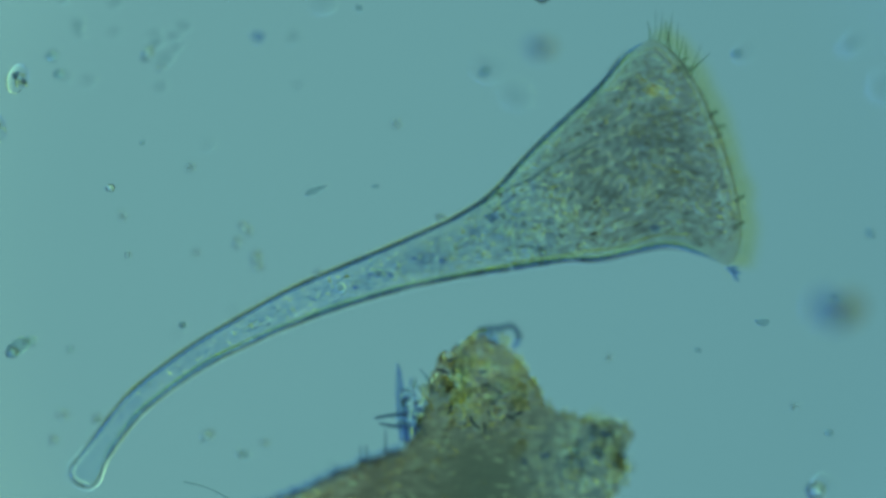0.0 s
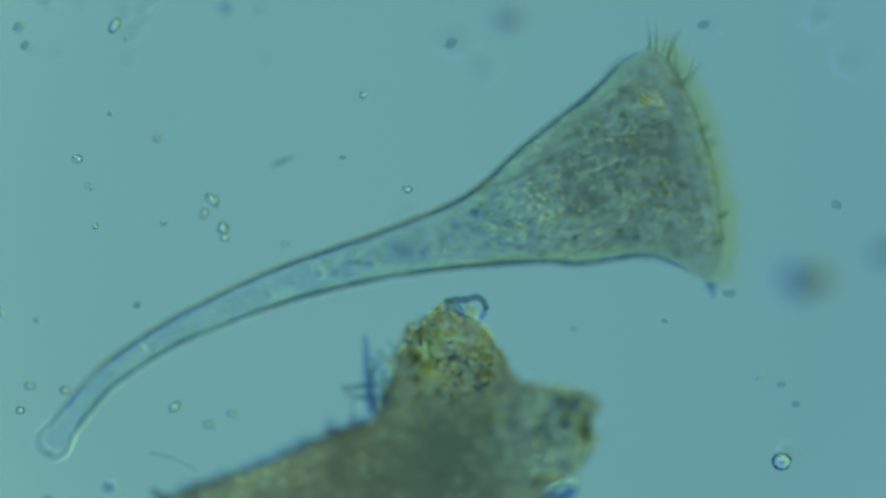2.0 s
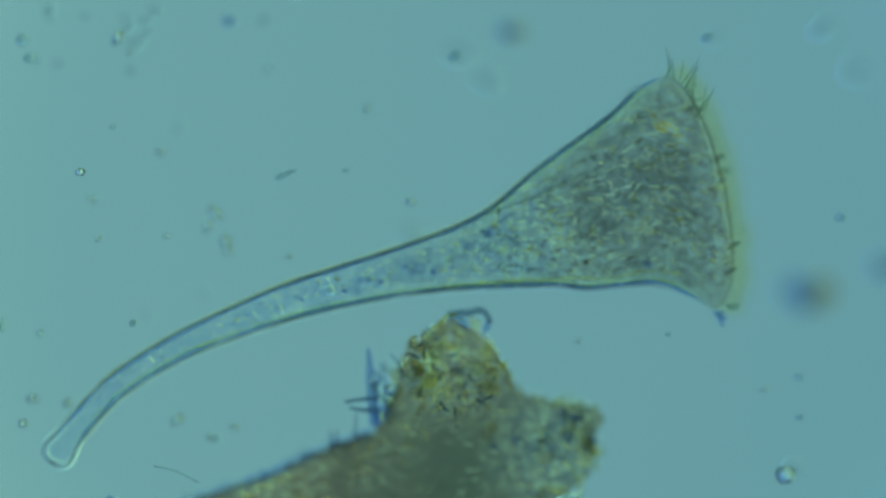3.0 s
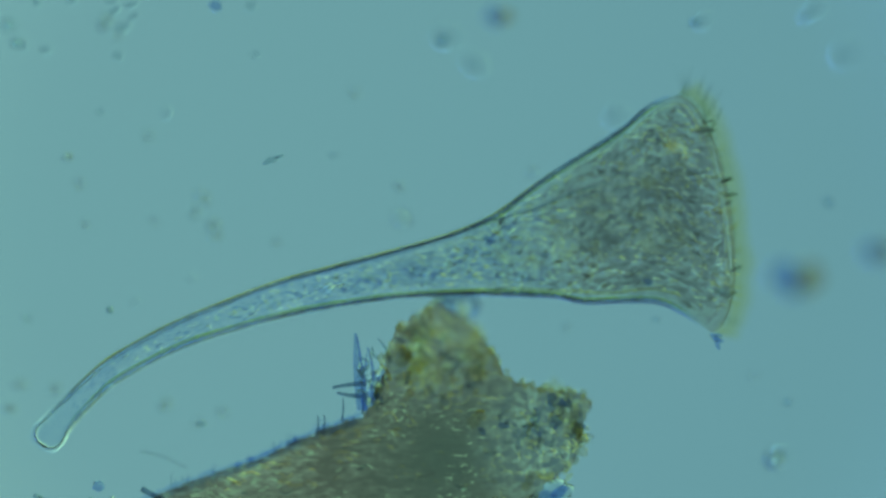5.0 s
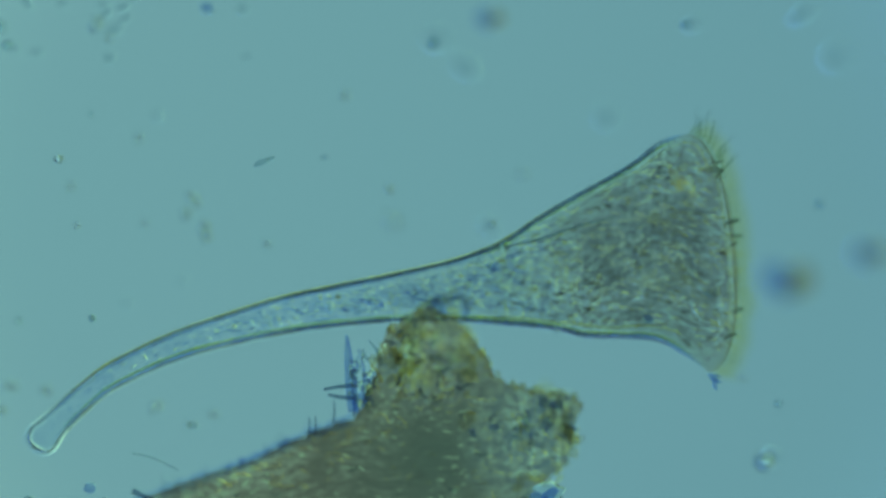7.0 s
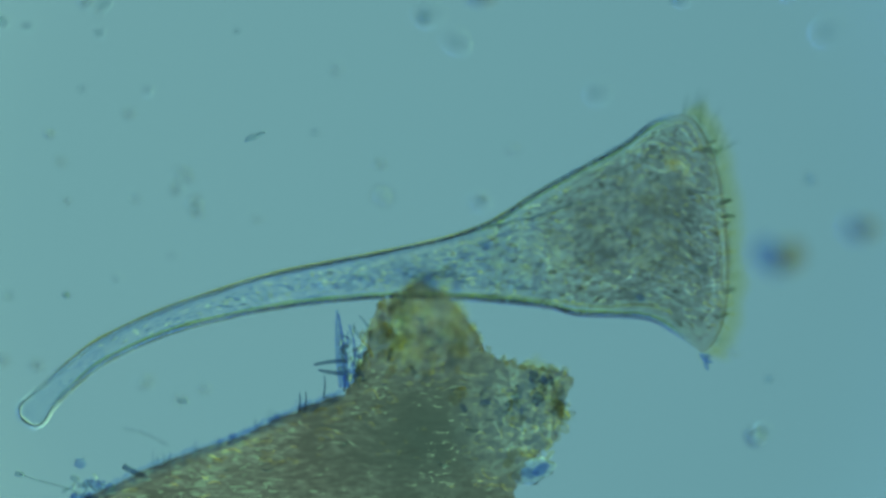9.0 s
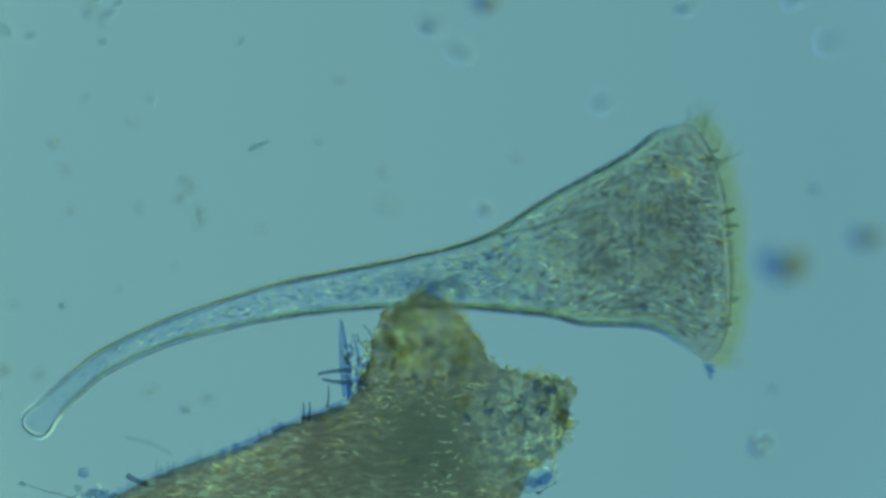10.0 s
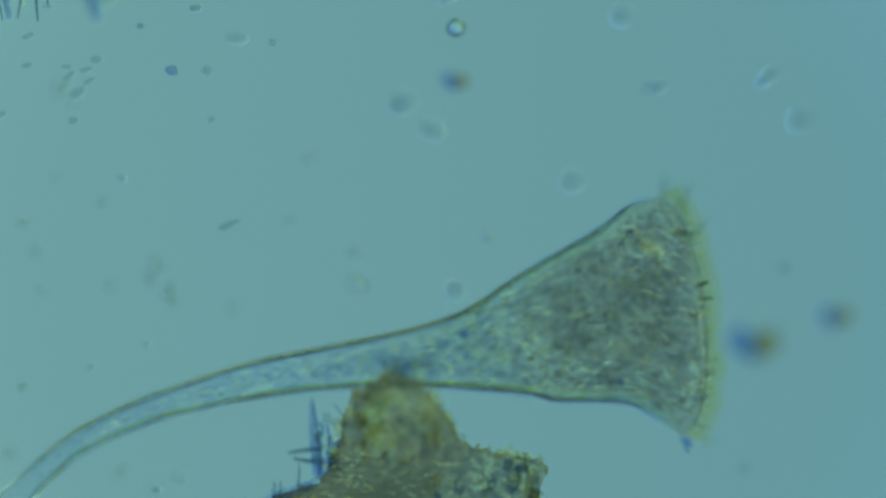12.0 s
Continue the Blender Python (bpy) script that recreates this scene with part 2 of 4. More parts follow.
def band_tint():
    """The membranelles stand so close that they merge into a band, thin at its free edge; its yellow paints the lens's
    colour fringe.
    """
    m, nt, out = material("membranelle_yellow")
    uv = nt.nodes.new("ShaderNodeUVMap")
    sep = nt.nodes.new("ShaderNodeSeparateXYZ")
    nt.links.new(uv.outputs[0], sep.inputs[0])
    comb = nt.nodes.new("ShaderNodeMapping")
    comb.inputs["Scale"].default_value = (1.2, 150, 1)
    nt.links.new(uv.outputs[0], comb.inputs["Vector"])
    teeth = grain(nt, comb.outputs[0], detail=3.0)
    u = maths(nt, "ADD", sep.outputs[0], maths(nt, "MULTIPLY", maths(nt, "SUBTRACT", teeth, 0.5), 0.45))
    t = node(nt, "ShaderNodeBsdfTransparent")
    nt.links.new(ramp(nt, u, [(0.0, (1.0, 0.995, 0.95)), (0.4, (0.98, 0.95, 0.73)), (0.75, (1.0, 0.98, 0.86)), (1.0, (1.0, 1.0, 0.98))]), t.inputs["Color"])
    nt.links.new(t.outputs[0], out.inputs["Surface"])
    return m


BAND = band_tint()


def detritus():
    """Brown plant mush: olive in the mat, thinner and yellower in the mound, greyer in the shoulder."""
    m, nt, out = material("brown_detritus")
    tc = nt.nodes.new("ShaderNodeTexCoord")

    def near(x, y, low, high):
        d = nt.nodes.new("ShaderNodeVectorMath")
        d.operation = "DISTANCE"
        flat = nt.nodes.new("ShaderNodeVectorMath")
        flat.operation = "MULTIPLY"
        flat.inputs[1].default_value = (1, 1, 0)
        nt.links.new(tc.outputs["Object"], flat.inputs[0])
        nt.links.new(flat.outputs[0], d.inputs[0])
        d.inputs[1].default_value = at(x, y)
        mr = node(nt, "ShaderNodeMapRange")
        mr.inputs["From Min"].default_value, mr.inputs["From Max"].default_value = high * UM, low * UM
        nt.links.new(d.outputs["Value"], mr.inputs["Value"])
        return mr.outputs[0]
    broad = grain(nt, spot(nt, 130), detail=2.0)
    fine = grain(nt, spot(nt, 20, (0.8, 2.2, 1)), detail=4.0, rough=0.68)
    fine = maths(nt, "ADD", fine, maths(nt, "MULTIPLY", maths(nt, "SUBTRACT", broad, 0.5), 0.6))
    coarse = grain(nt, spot(nt, 24), detail=4.0, rough=0.65)
    olive = ramp(nt, fine, [(0.36, (0.46, 0.32, 0.225)), (0.52, (0.66, 0.47, 0.325)), (0.66, (0.91, 0.68, 0.465))])
    patches = grain(nt, spot(nt, 20), detail=3.0, rough=0.6, distortion=0.6)
    both = maths(nt, "ADD", maths(nt, "MULTIPLY", grain(nt, spot(nt, 34), detail=2.0, distortion=0.8), 0.7), maths(nt, "MULTIPLY", patches, 0.5))
    yellow = ramp(nt, both, [(0.45, (0.44, 0.375, 0.345)), (0.57, (0.62, 0.505, 0.43)), (0.66, (0.85, 0.68, 0.53)), (0.73, (1.0, 0.91, 0.71))])
    grey = ramp(nt, patches, [(0.37, (0.42, 0.43, 0.42)), (0.47, (0.57, 0.53, 0.46)), (0.55, (0.79, 0.69, 0.51)), (0.62, (1.0, 0.94, 0.72))])
    olive = blend(nt, maths(nt, "MULTIPLY", near(800, 806, 30, 235), 0.85), olive, (0.30, 0.28, 0.205))
    open_net = maths(nt, "MULTIPLY", maths(nt, "SUBTRACT", 1.0, near(800, 860, 90, 330)), 0.055)      # the mat is looser towards its margins
    gaps = ramp(nt, maths(nt, "ADD", maths(nt, "ADD", grain(nt, spot(nt, 13, (0.6, 1.5, 1)), detail=3.0, rough=0.6, distortion=0.5), open_net),
                               maths(nt, "MULTIPLY", maths(nt, "SUBTRACT", broad, 0.5), 0.35)), [(0.635, (0, 0, 0)), (0.70, (1, 1, 1))])
    olive = blend(nt, gaps, olive, (1.0, 0.84, 0.52))
    col = blend(nt, near(775, 600, 50, 135), blend(nt, near(985, 770, 60, 165), olive, grey), yellow)
    curl = maths(nt, "ADD", maths(nt, "ADD", near(752, 588, 6, 24), near(737, 612, 6, 24)), near(742, 640, 6, 24))
    col = blend(nt, maths(nt, "MULTIPLY", maths(nt, "MINIMUM", curl, 1.0), ramp(nt, coarse, [(0.38, (0.2, 0.2, 0.2)), (0.56, (1, 1, 1))])), col, (1.0, 0.94, 0.60))
    col = blend(nt, maths(nt, "MULTIPLY", near(748, 664, 4, 26), 0.6), col, (0.98, 0.82, 0.44))
    col = blend(nt, maths(nt, "MULTIPLY", near(858, 616, 14, 66), 0.25), col, (0.86, 0.78, 0.56))
    col = blend(nt, maths(nt, "MULTIPLY", near(704, 640, 8, 40), 0.5), col, (0.33, 0.36, 0.36))
    r = node(nt, "ShaderNodeBsdfRefraction", IOR=1.022)
    nt.links.new(col, r.inputs["Color"])
    nt.links.new(bump(nt, coarse, 12.0), r.inputs["Normal"])
    d = node(nt, "ShaderNodeBsdfDiffuse", Color=(0.20, 0.19, 0.10, 1))
    tr = node(nt, "ShaderNodeBsdfTranslucent", Color=(0.24, 0.22, 0.10, 1))
    nt.links.new(mix(nt, r.outputs[0], mix(nt, d.outputs[0], tr.outputs[0], 0.6), 0.06), out.inputs["Surface"])
    return m


SILT = detritus()
SILT_UNDER = clear_stuff("pale_underside", [(0.3, (0.93, 0.92, 0.86)), (0.7, (1.0, 1.0, 0.97))], 1.0)
STRIP_BLUE = clear_stuff("blue_strip", [(0.35, (0.74, 0.82, 0.97)), (0.6, (0.95, 0.97, 1.0))], 1.0, size=14)
CRUMB = clear_stuff("brown_crumb", [(0.3, (0.90, 0.875, 0.79)), (0.7, (0.98, 0.965, 0.89))], 1.02)
CRUMB_GOLD = clear_stuff("gold_crumb", [(0.3, (0.99, 0.955, 0.80)), (0.7, (1.0, 0.985, 0.88))], 1.02)
CRUMB_BLUE = clear_stuff("blue_crumb", [(0.3, (0.62, 0.70, 0.86)), (0.7, (0.80, 0.87, 0.96))], 1.015)
SHARD = clear_stuff("amber_shard", [(0.3, (0.92, 0.83, 0.58)), (0.7, (1.0, 0.95, 0.75))], 1.06, size=8)
BLUE = clear_stuff("blue_shard", [(0.3, (0.62, 0.71, 0.89)), (0.7, (0.80, 0.87, 0.97))], 1.03, size=8)
HOOK = clear_stuff("dark_rod", [(0.3, (0.46, 0.54, 0.62)), (0.7, (0.64, 0.71, 0.78))], 1.03, size=8)
GLASSY = clear_stuff("glassy_grain", [(0.3, (0.84, 0.86, 0.84)), (0.7, (0.92, 0.93, 0.92))], 1.30, size=8)
PEBBLE = clear_stuff("clear_pebble", [(0.3, (0.95, 0.97, 0.97)), (0.7, (1.0, 1.0, 0.98))], 1.045, size=8)
PEBBLE_SKIN = clear_stuff("pebble_skin", [(0.3, (0.80, 0.86, 0.89)), (0.7, (0.94, 0.96, 0.95))], 1.06, size=8)
PEBBLE_CORE = clear_stuff("pebble_core", [(0.3, (0.52, 0.63, 0.90)), (0.7, (0.70, 0.80, 0.97))], 1.02, size=8)
FLAKE_AMBER = clear_stuff("amber_flake", [(0.3, (0.80, 0.66, 0.42)), (0.7, (0.92, 0.80, 0.58))], 1.02, size=8)
FLAKE_PALE = clear_stuff("pale_amber_flake", [(0.3, (0.93, 0.86, 0.70)), (0.7, (0.98, 0.93, 0.82))], 1.02, size=8)
LENS = clear_stuff("lens_grain", [(0.3, (0.80, 0.84, 0.87)), (0.7, (0.88, 0.90, 0.90))], 1.28, size=8)
FAINT = clear_stuff("faint_grain", [(0.3, (0.87, 0.90, 0.92)), (0.7, (0.97, 0.98, 0.98))], 1.04, size=8)
HAZE = clear_stuff("hazy_grain", [(0.3, (0.82, 0.87, 0.88)), (0.7, (0.93, 0.95, 0.95))], 1.02, size=8)
DARK = clear_stuff("dark_grain", [(0.3, (0.70, 0.77, 0.81)), (0.7, (0.88, 0.92, 0.92))], 1.035, size=8)


# ---- building helpers ----
def link_mesh(name, bm, mat, smooth=True, turned=False):
    me = bpy.data.meshes.new(name)
    if not turned:
        bmesh.ops.recalc_face_normals(bm, faces=bm.faces)
    bm.to_mesh(me)
    bm.free()
    me.materials.append(mat)
    if smooth:
        me.polygons.foreach_set("use_smooth", [True] * len(me.polygons))
    return me


def part(name, bm, mat, parent, label="", kind="", turned=False):
    ob = new(name, link_mesh(name, bm, mat, turned=turned))
    ob.parent = parent
    return tagged(ob, label, kind=kind)


def curve_through(points, n):
    """n + 1 rows along a smooth curve through the rows of points."""
    p = np.array(points, float)
    p = np.vstack([2 * p[0] - p[1], p, 2 * p[-1] - p[-2]])
    out = []
    m = len(points) - 1
    for k in range(n + 1):
        u = k / n * m
        i = min(int(u), m - 1)
        f = u - i
        a, b, c, d = p[i:i + 4]
        out.append(0.5 * (2 * b + (c - a) * f + (2 * a - 5 * b + 4 * c - d) * f * f + (3 * b - a - 3 * c + d) * f ** 3))
    return np.array(out)


def skin_rings(bm, rings, caps=(True, True), uvs=None):
    """Quads between rings of points; ends closed by a point each where caps says so."""
    vs = [[bm.verts.new(p) for p in ring] for ring in rings]
    n = len(rings[0])
    uv = bm.loops.layers.uv.new("UVMap") if uvs is not None else None

    def face(vv, cc):
        f = bm.faces.new(vv)
        if uv:
            for l, c in zip(f.loops, cc):
                l[uv].uv = c
    for i in range(len(vs) - 1):
        for j in range(n):
            k = (j + 1) % n
            cc = None
            if uv:
                cc = [(uvs[i], j / n), (uvs[i], (j + 1) / n), (uvs[i + 1], (j + 1) / n), (uvs[i + 1], j / n)]
            face((vs[i][j], vs[i][k], vs[i + 1][k], vs[i + 1][j]), cc)
    for e, ring in ((0, vs[0]), (-1, vs[-1])):
        if caps[e]:
            c = bm.verts.new(sum((v.co for v in ring), Vector()) / n)
            for j in range(n):
                face((ring[j], ring[(j + 1) % n], c), [(uvs[e], j / n), (uvs[e], (j + 1) / n), (uvs[e], j / n)] if uv else None)


def tube(bm, pts, radii, n=8):
    """A round tapering tube along a row of Vectors."""
    rings = []
    for i, p in enumerate(pts):
        d = (pts[min(i + 1, len(pts) - 1)] - pts[max(i - 1, 0)]).normalized()
        side = d.cross(Vector((0, 0, 1)))
        side = side.normalized() if side.length > 1e-4 else Vector((1, 0, 0))
        up = side.cross(d)
        rings.append([p + (side * math.cos(a) + up * math.sin(a)) * radii[i] for a in (2 * math.pi * k / n for k in range(n))])
    skin_rings(bm, rings)


def ridge(bm, pts, widths):
    """A three-edged rod along a row of Vectors, its ridge up: each side bends the lamp's light one way."""
    rings = []
    for i, p in enumerate(pts):
        d = (pts[min(i + 1, len(pts) - 1)] - pts[max(i - 1, 0)]).normalized()
        side = d.cross(Vector((0, 0, 1))).normalized()
        rings.append([p + side * widths[i], p + side.cross(d) * widths[i] * 1.07, p - side * widths[i]])
    skin_rings(bm, rings)


def worm(bm, c, half, turn, bow, w, seed):
    """A short bent three-edged rod round c: half its length and its width in micrometres, turn in the plane."""
    line = [(half * u, half * bow * (1 - u * u) + 1.5 * noise.noise(Vector((u * 2, seed, 0)))) for u in (-1, -0.6, -0.2, 0.2, 0.6, 1)]
    ridge(bm, [c + at(x * math.cos(turn) - y * math.sin(turn), x * math.sin(turn) + y * math.cos(turn)) for x, y in line],
          [w * UM * g for g in (0.4, 0.9, 1.0, 1.0, 0.9, 0.4)])


def flat_sided(ob):
    ob.data.polygons.foreach_set("use_smooth", [False] * len(ob.data.polygons))
    return ob


def lump(bm, c, size, turn, rough, seed, sub=2):
    """An uneven ellipsoid at c (micrometres, plan) with half-axes size; turn in degrees in the plane."""
    got = bmesh.ops.create_icosphere(bm, subdivisions=sub, radius=1.0)
    m = Euler((0, 0, radians(-turn))).to_matrix()
    for v in got["verts"]:
        k = 1 + rough * (noise.noise(v.co * 1.6 + Vector((seed * 7.3, seed * 3.1, 0))) + 0.5 * noise.noise(v.co * 3.7 + Vector((0, seed * 5.7, 2))))
        v.co = at(*c) + (m @ Vector((v.co.x * size[0] * k, v.co.y * size[1] * k, v.co.z * size[2] * k))) * UM


def cushion(bm, outline, mid, base, edge, top, rough, seed, n=150, rings=9, wave=26.0, lift=None):
    """A thick pad with an uneven rim, undercut below: outline in plan, heights of foot, rim and crown; lift: extra height by place."""
    pts = np.array(outline, float)
    rim = curve_through(np.vstack([pts, pts[:1]]), n)[:-1]
    mid = np.array(mid, float)
    rows = []
    for k in range(-2, rings + 1):
        f = (0.60, 0.86)[k + 2] if k < 0 else math.cos(k / rings * math.pi / 2 * 0.98)
        ring = []
        for p in rim:
            way = (p - mid) / np.linalg.norm(p - mid)
            e = Vector((p[0] / wave, p[1] / wave, seed))
            q = mid + (p - mid) * f + way * rough * (noise.noise(e) + 0.7 * noise.noise(e * 2.6)) * (0.3 + 0.7 * f)
            up = lift(q[0], q[1]) if lift else 0.0
            if k < 0:
                h = base if k == -2 else (base * 0.3 + edge * 0.7) + 0.6 * up
            else:
                h = edge + (top - edge) * math.sin(k / rings * math.pi / 2) + up + 0.4 * rough * min(1.0, 3 * f) * noise.noise(Vector((q[0] / 30, q[1] / 30, seed + 4)))
            ring.append(at(q[0], q[1], h))
        rows.append(ring)
    skin_rings(bm, rows)
    return rim, mid, edge, top, lift


# ---- the mount ----
def plate(name, x0, y0, x1, y1, z0, z1, mat, label, category):
    bm = bmesh.new()
    bmesh.ops.create_cube(bm, size=1)
    a, b = at(x0, y0, z0), at(x1, y1, z1)
    for v in bm.verts:
        v.co = Vector(((a[i] + b[i]) / 2 + v.co[i] * abs(b[i] - a[i]) for i in range(3)))
    ob = new(name, link_mesh(name, bm, mat, False))
    return tagged(ob, label, category, kind="structure")


plate("ground", -2300, -1900, 3900, 2800, -1260, -260, GLASS, "clear glass microscope slide under the water film", "slide")
bm = bmesh.new()
bmesh.ops.create_circle(bm, cap_ends=True, segments=96, radius=8800 * UM)
lamp = tagged(new("illuminator", link_mesh("illuminator", bm, GLOW, False)), "round glowing teal lamp field with an added bright tinted ring", "lamp", kind="structure")
lamp.location = at(784, 441, -20000)


# ---- the trumpet animal ----
# upper and lower flank, section by section from foot to rim, and depth as a share of the half width
FLANKS = [(66, 750, 110, 779, 1), (100, 720, 129, 747, 1), (150, 672, 180, 694, 1), (200, 632, 226, 661, 1),
          (300, 578, 320, 614, 1), (400, 537, 416, 583, 1), (500, 501, 515, 558, 1), (600, 475, 612, 541, 1), (700, 450, 712, 529, 0.95),
          (800, 422, 815, 525, 0.85), (860, 398, 885, 526, 0.7), (900, 375, 935, 528, 0.58), (950, 338, 990, 532, 0.48),
          (1000, 305, 1040, 542, 0.41), (1100, 243, 1100, 541, 0.35), (1150, 202, 1165, 543, 0.33), (1176, 187, 1215, 566, 0.28),
          (1204, 178, 1262, 600, 0.20)]
FOOT = (86, 782)


def bell_rings(n_ring=110):
    """Sections from foot to mouth: middle, half width, depth, bulge of the front and back towards the mouth, way to the mouth."""
    rings = []
    for i, (ux, uy, lx, ly, d) in enumerate(curve_through(FLANKS, n_ring)):
        mid, half = np.array(((ux + lx) / 2, (uy + ly) / 2)), np.array(((lx - ux) / 2, (ly - uy) / 2))
        way = np.array((half[1], -half[0])) / np.linalg.norm(half)
        u = min(1.0, max(0.0, (i - 80) / 30))
        rings.append((mid, half, d, 46 * u * u * (3 - 2 * u), way))
    mid, half, d, bulge, way = rings[-1]
    for k in range(1, 13):                       # the shallow field inside the rim
        s = max(math.cos(k / 12 * math.pi / 2) ** 0.62, 0.02)
        rings.append((mid + way * 58 * (0.25 * (1 - s * s) + 0.75 * math.sin(k / 12 * math.pi / 2)) + half * 0.04 * (1 - s), half * s, d, bulge * s * s, way))
    return rings


def ring_point(ring, a, w=1.0):
    mid, half, d, bulge, way = ring
    ragged = 1 + 0.10 * noise.noise(Vector((9 * a, 3.3, 0)))
    q = mid + half * math.cos(a) * w + way * bulge * ragged * abs(math.sin(a)) ** 1.25
    return foot_space(at(q[0], q[1], float(np.linalg.norm(half)) * d * math.sin(a) * w))


def foot_space(p):
    return p - at(*FOOT)


CUT = 65                # the ring at which the bell bends on the stalk
HINGE = foot_space(at(868, 462))


def shell(rows, uvs, mat, name, parent, label="", outward=True, caps=(True, True), flanks=False):
    """A round skin over rings of points, open or closed at its ends, facing outward or inward. flanks: only along the foot and the two sides."""
    bm = bmesh.new()
    skin_rings(bm, rows, caps, uvs)
    bmesh.ops.recalc_face_normals(bm, faces=bm.faces)
    bm.faces.ensure_lookup_table()
    f = bm.faces[len(bm.faces) // 2]
    centre = f.calc_center_median()
    near = min(rows, key=lambda r: (sum(r, Vector()) / len(r) - centre).length)
    if (f.normal.dot(centre - sum(near, Vector()) / len(near)) > 0) != outward:
        bmesh.ops.reverse_faces(bm, faces=bm.faces)
    if flanks:
        uv = bm.loops.layers.uv.active
        middle = [f for f in bm.faces if f.loops[0][uv].uv.x > 0.09 and abs(math.sin(2 * math.pi * sum(l[uv].uv.y for l in f.loops) / len(f.loops))) > 0.74]
        bmesh.ops.delete(bm, geom=middle, context="FACES")
    return part(name, bm, mat, parent, label, turned=True)


def trumpet():
    """The animal in two rigid pieces, stalk and bell, which bend on one another at the throat."""
    animal = tagged(new("trumpet_ciliate"), "pale teal trumpet-shaped ciliate with dark granular bell on a curved stalk", "ciliate")
    animal.location = at(*FOOT)
    rings = bell_rings()
    n, arc, last, uvs = 44, 0.0, None, []
    turns = [2 * math.pi * j / n for j in range(n)]
    first = rings[0]
    back = np.array((-first[1][1], first[1][0])) / np.linalg.norm(first[1])
    cap = [(first[0] + back * 25 * math.sin(a), first[1] * math.cos(a) ** 0.62, 1, 0, first[4]) for a in (1.55, 1.48, 1.38, 1.25, 1.1, 0.9, 0.7, 0.5, 0.25)]
    skin, wall, coat = [], [], []
    thin, thick = 1 - 3.5 / float(np.linalg.norm(first[1])), 1 + 5.5 / float(np.linalg.norm(first[1]))
    for k, ring in enumerate(cap + rings, -len(cap)):
        if last is not None:
            arc += float(np.linalg.norm(ring[0] - last))
        last = ring[0]
        uvs.append(arc / 1400)
        half = float(np.linalg.norm(ring[1]))
        skin.append([ring_point(ring, a, 1 + 0.012 * noise.noise(Vector((arc / 60, math.cos(a), math.sin(a))))) for a in turns])
        if k < 0:
            for rows, g in ((wall, thin), (coat, thick)):
                rows.append([ring_point((first[0] + (ring[0] - first[0]) * g, ring[1] * g, *ring[2:]), a) for a in turns])
            continue
        deep = 3.5 if k < 97 else max(1.0, 3.5 - 0.2 * (k - 97))
        wall.append([ring_point(ring, a, 1 - min(0.5, deep / half)) for a in turns])
        lip = 5 * min(1.0, max(0.0, (k - 96) / 14))
        wide = 1 + 5.5 / float(np.linalg.norm(rings[min(k, 110)][1]))
        coat.append([ring_point((ring[0] + ring[4] * lip, *ring[1:]), a, wide) for a in turns])
    cut = len(cap) + CUT
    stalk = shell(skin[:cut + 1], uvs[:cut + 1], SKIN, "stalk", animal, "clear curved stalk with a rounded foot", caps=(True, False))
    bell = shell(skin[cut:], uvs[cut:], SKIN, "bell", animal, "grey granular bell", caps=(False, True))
    for parent, keep, caps in ((stalk, slice(0, cut + 1), (True, False)), (bell, slice(cut, len(cap) + 109), (False, False))):
        shell(wall[keep], uvs[keep], LINING, "inner_wall", parent, "clear inner face of the skin", False, caps, True)
        shell(coat[keep], uvs[keep], HALO, "halo_coat", parent, "thin clear coat added along the flanks for a bright halo", True, caps, True)
    return animal, rings, stalk, bell


def piece(x):
    """The piece of the animal, stalk or bell, in which the place x lies."""
    return STALK if x < 868 else BELL


CILIATE, RINGS, STALK, BELL = trumpet()


def plasm_body():
    """The plasm, a flat spindle in the middle of stalk and bell."""
    across, last = 36, 119
    run = np.concatenate([[0], np.cumsum([np.linalg.norm(b[0] - a[0]) for a, b in zip(RINGS, RINGS[1:])])])
    for first, end, parent in ((18, CUT, STALK), (CUT, last, BELL)):
        bm = bmesh.new()
        fan, inside = bm.loops.layers.uv.new("UVMap"), bm.loops.layers.uv.new("inside")
        for side in (1, -1):
            rows = []
            for i in range(first, end + 1):
                ring = RINGS[i]
                half = float(np.linalg.norm(ring[1]))
                share = 0.66 + 0.31 * min(1.0, max(0.0, (i - 55) / 25))
                row = []
                for k in range(across + 1):
                    w = (2 * k / across - 1) * share
                    thick = 9 * math.sqrt(max(0.0, 1 - (w / share) ** 2)) * min(1.0, (last - i) / 6 + 0.1)
                    q = ring[0] + ring[1] * w
                    row.append((bm.verts.new(foot_space(at(q[0], q[1], side * thick))), (run[i] / 1000, w * math.sqrt(half * 130) / 1000),
                                ((share - abs(w)) * half / 40, i / last)))
                rows.append(row)
            for a, b in zip(rows, rows[1:]):
                for k in range(across):
                    quad = (a[k], a[k + 1], b[k + 1], b[k])
                    f = bm.faces.new([q[0] for q in quad])
                    for l, q in zip(f.loops, quad):
                        l[fan].uv, l[inside].uv = q[1], q[2]
        part("plasm", bm, PLASM, parent, "dark granular plasm with clear dashes")


plasm_body()


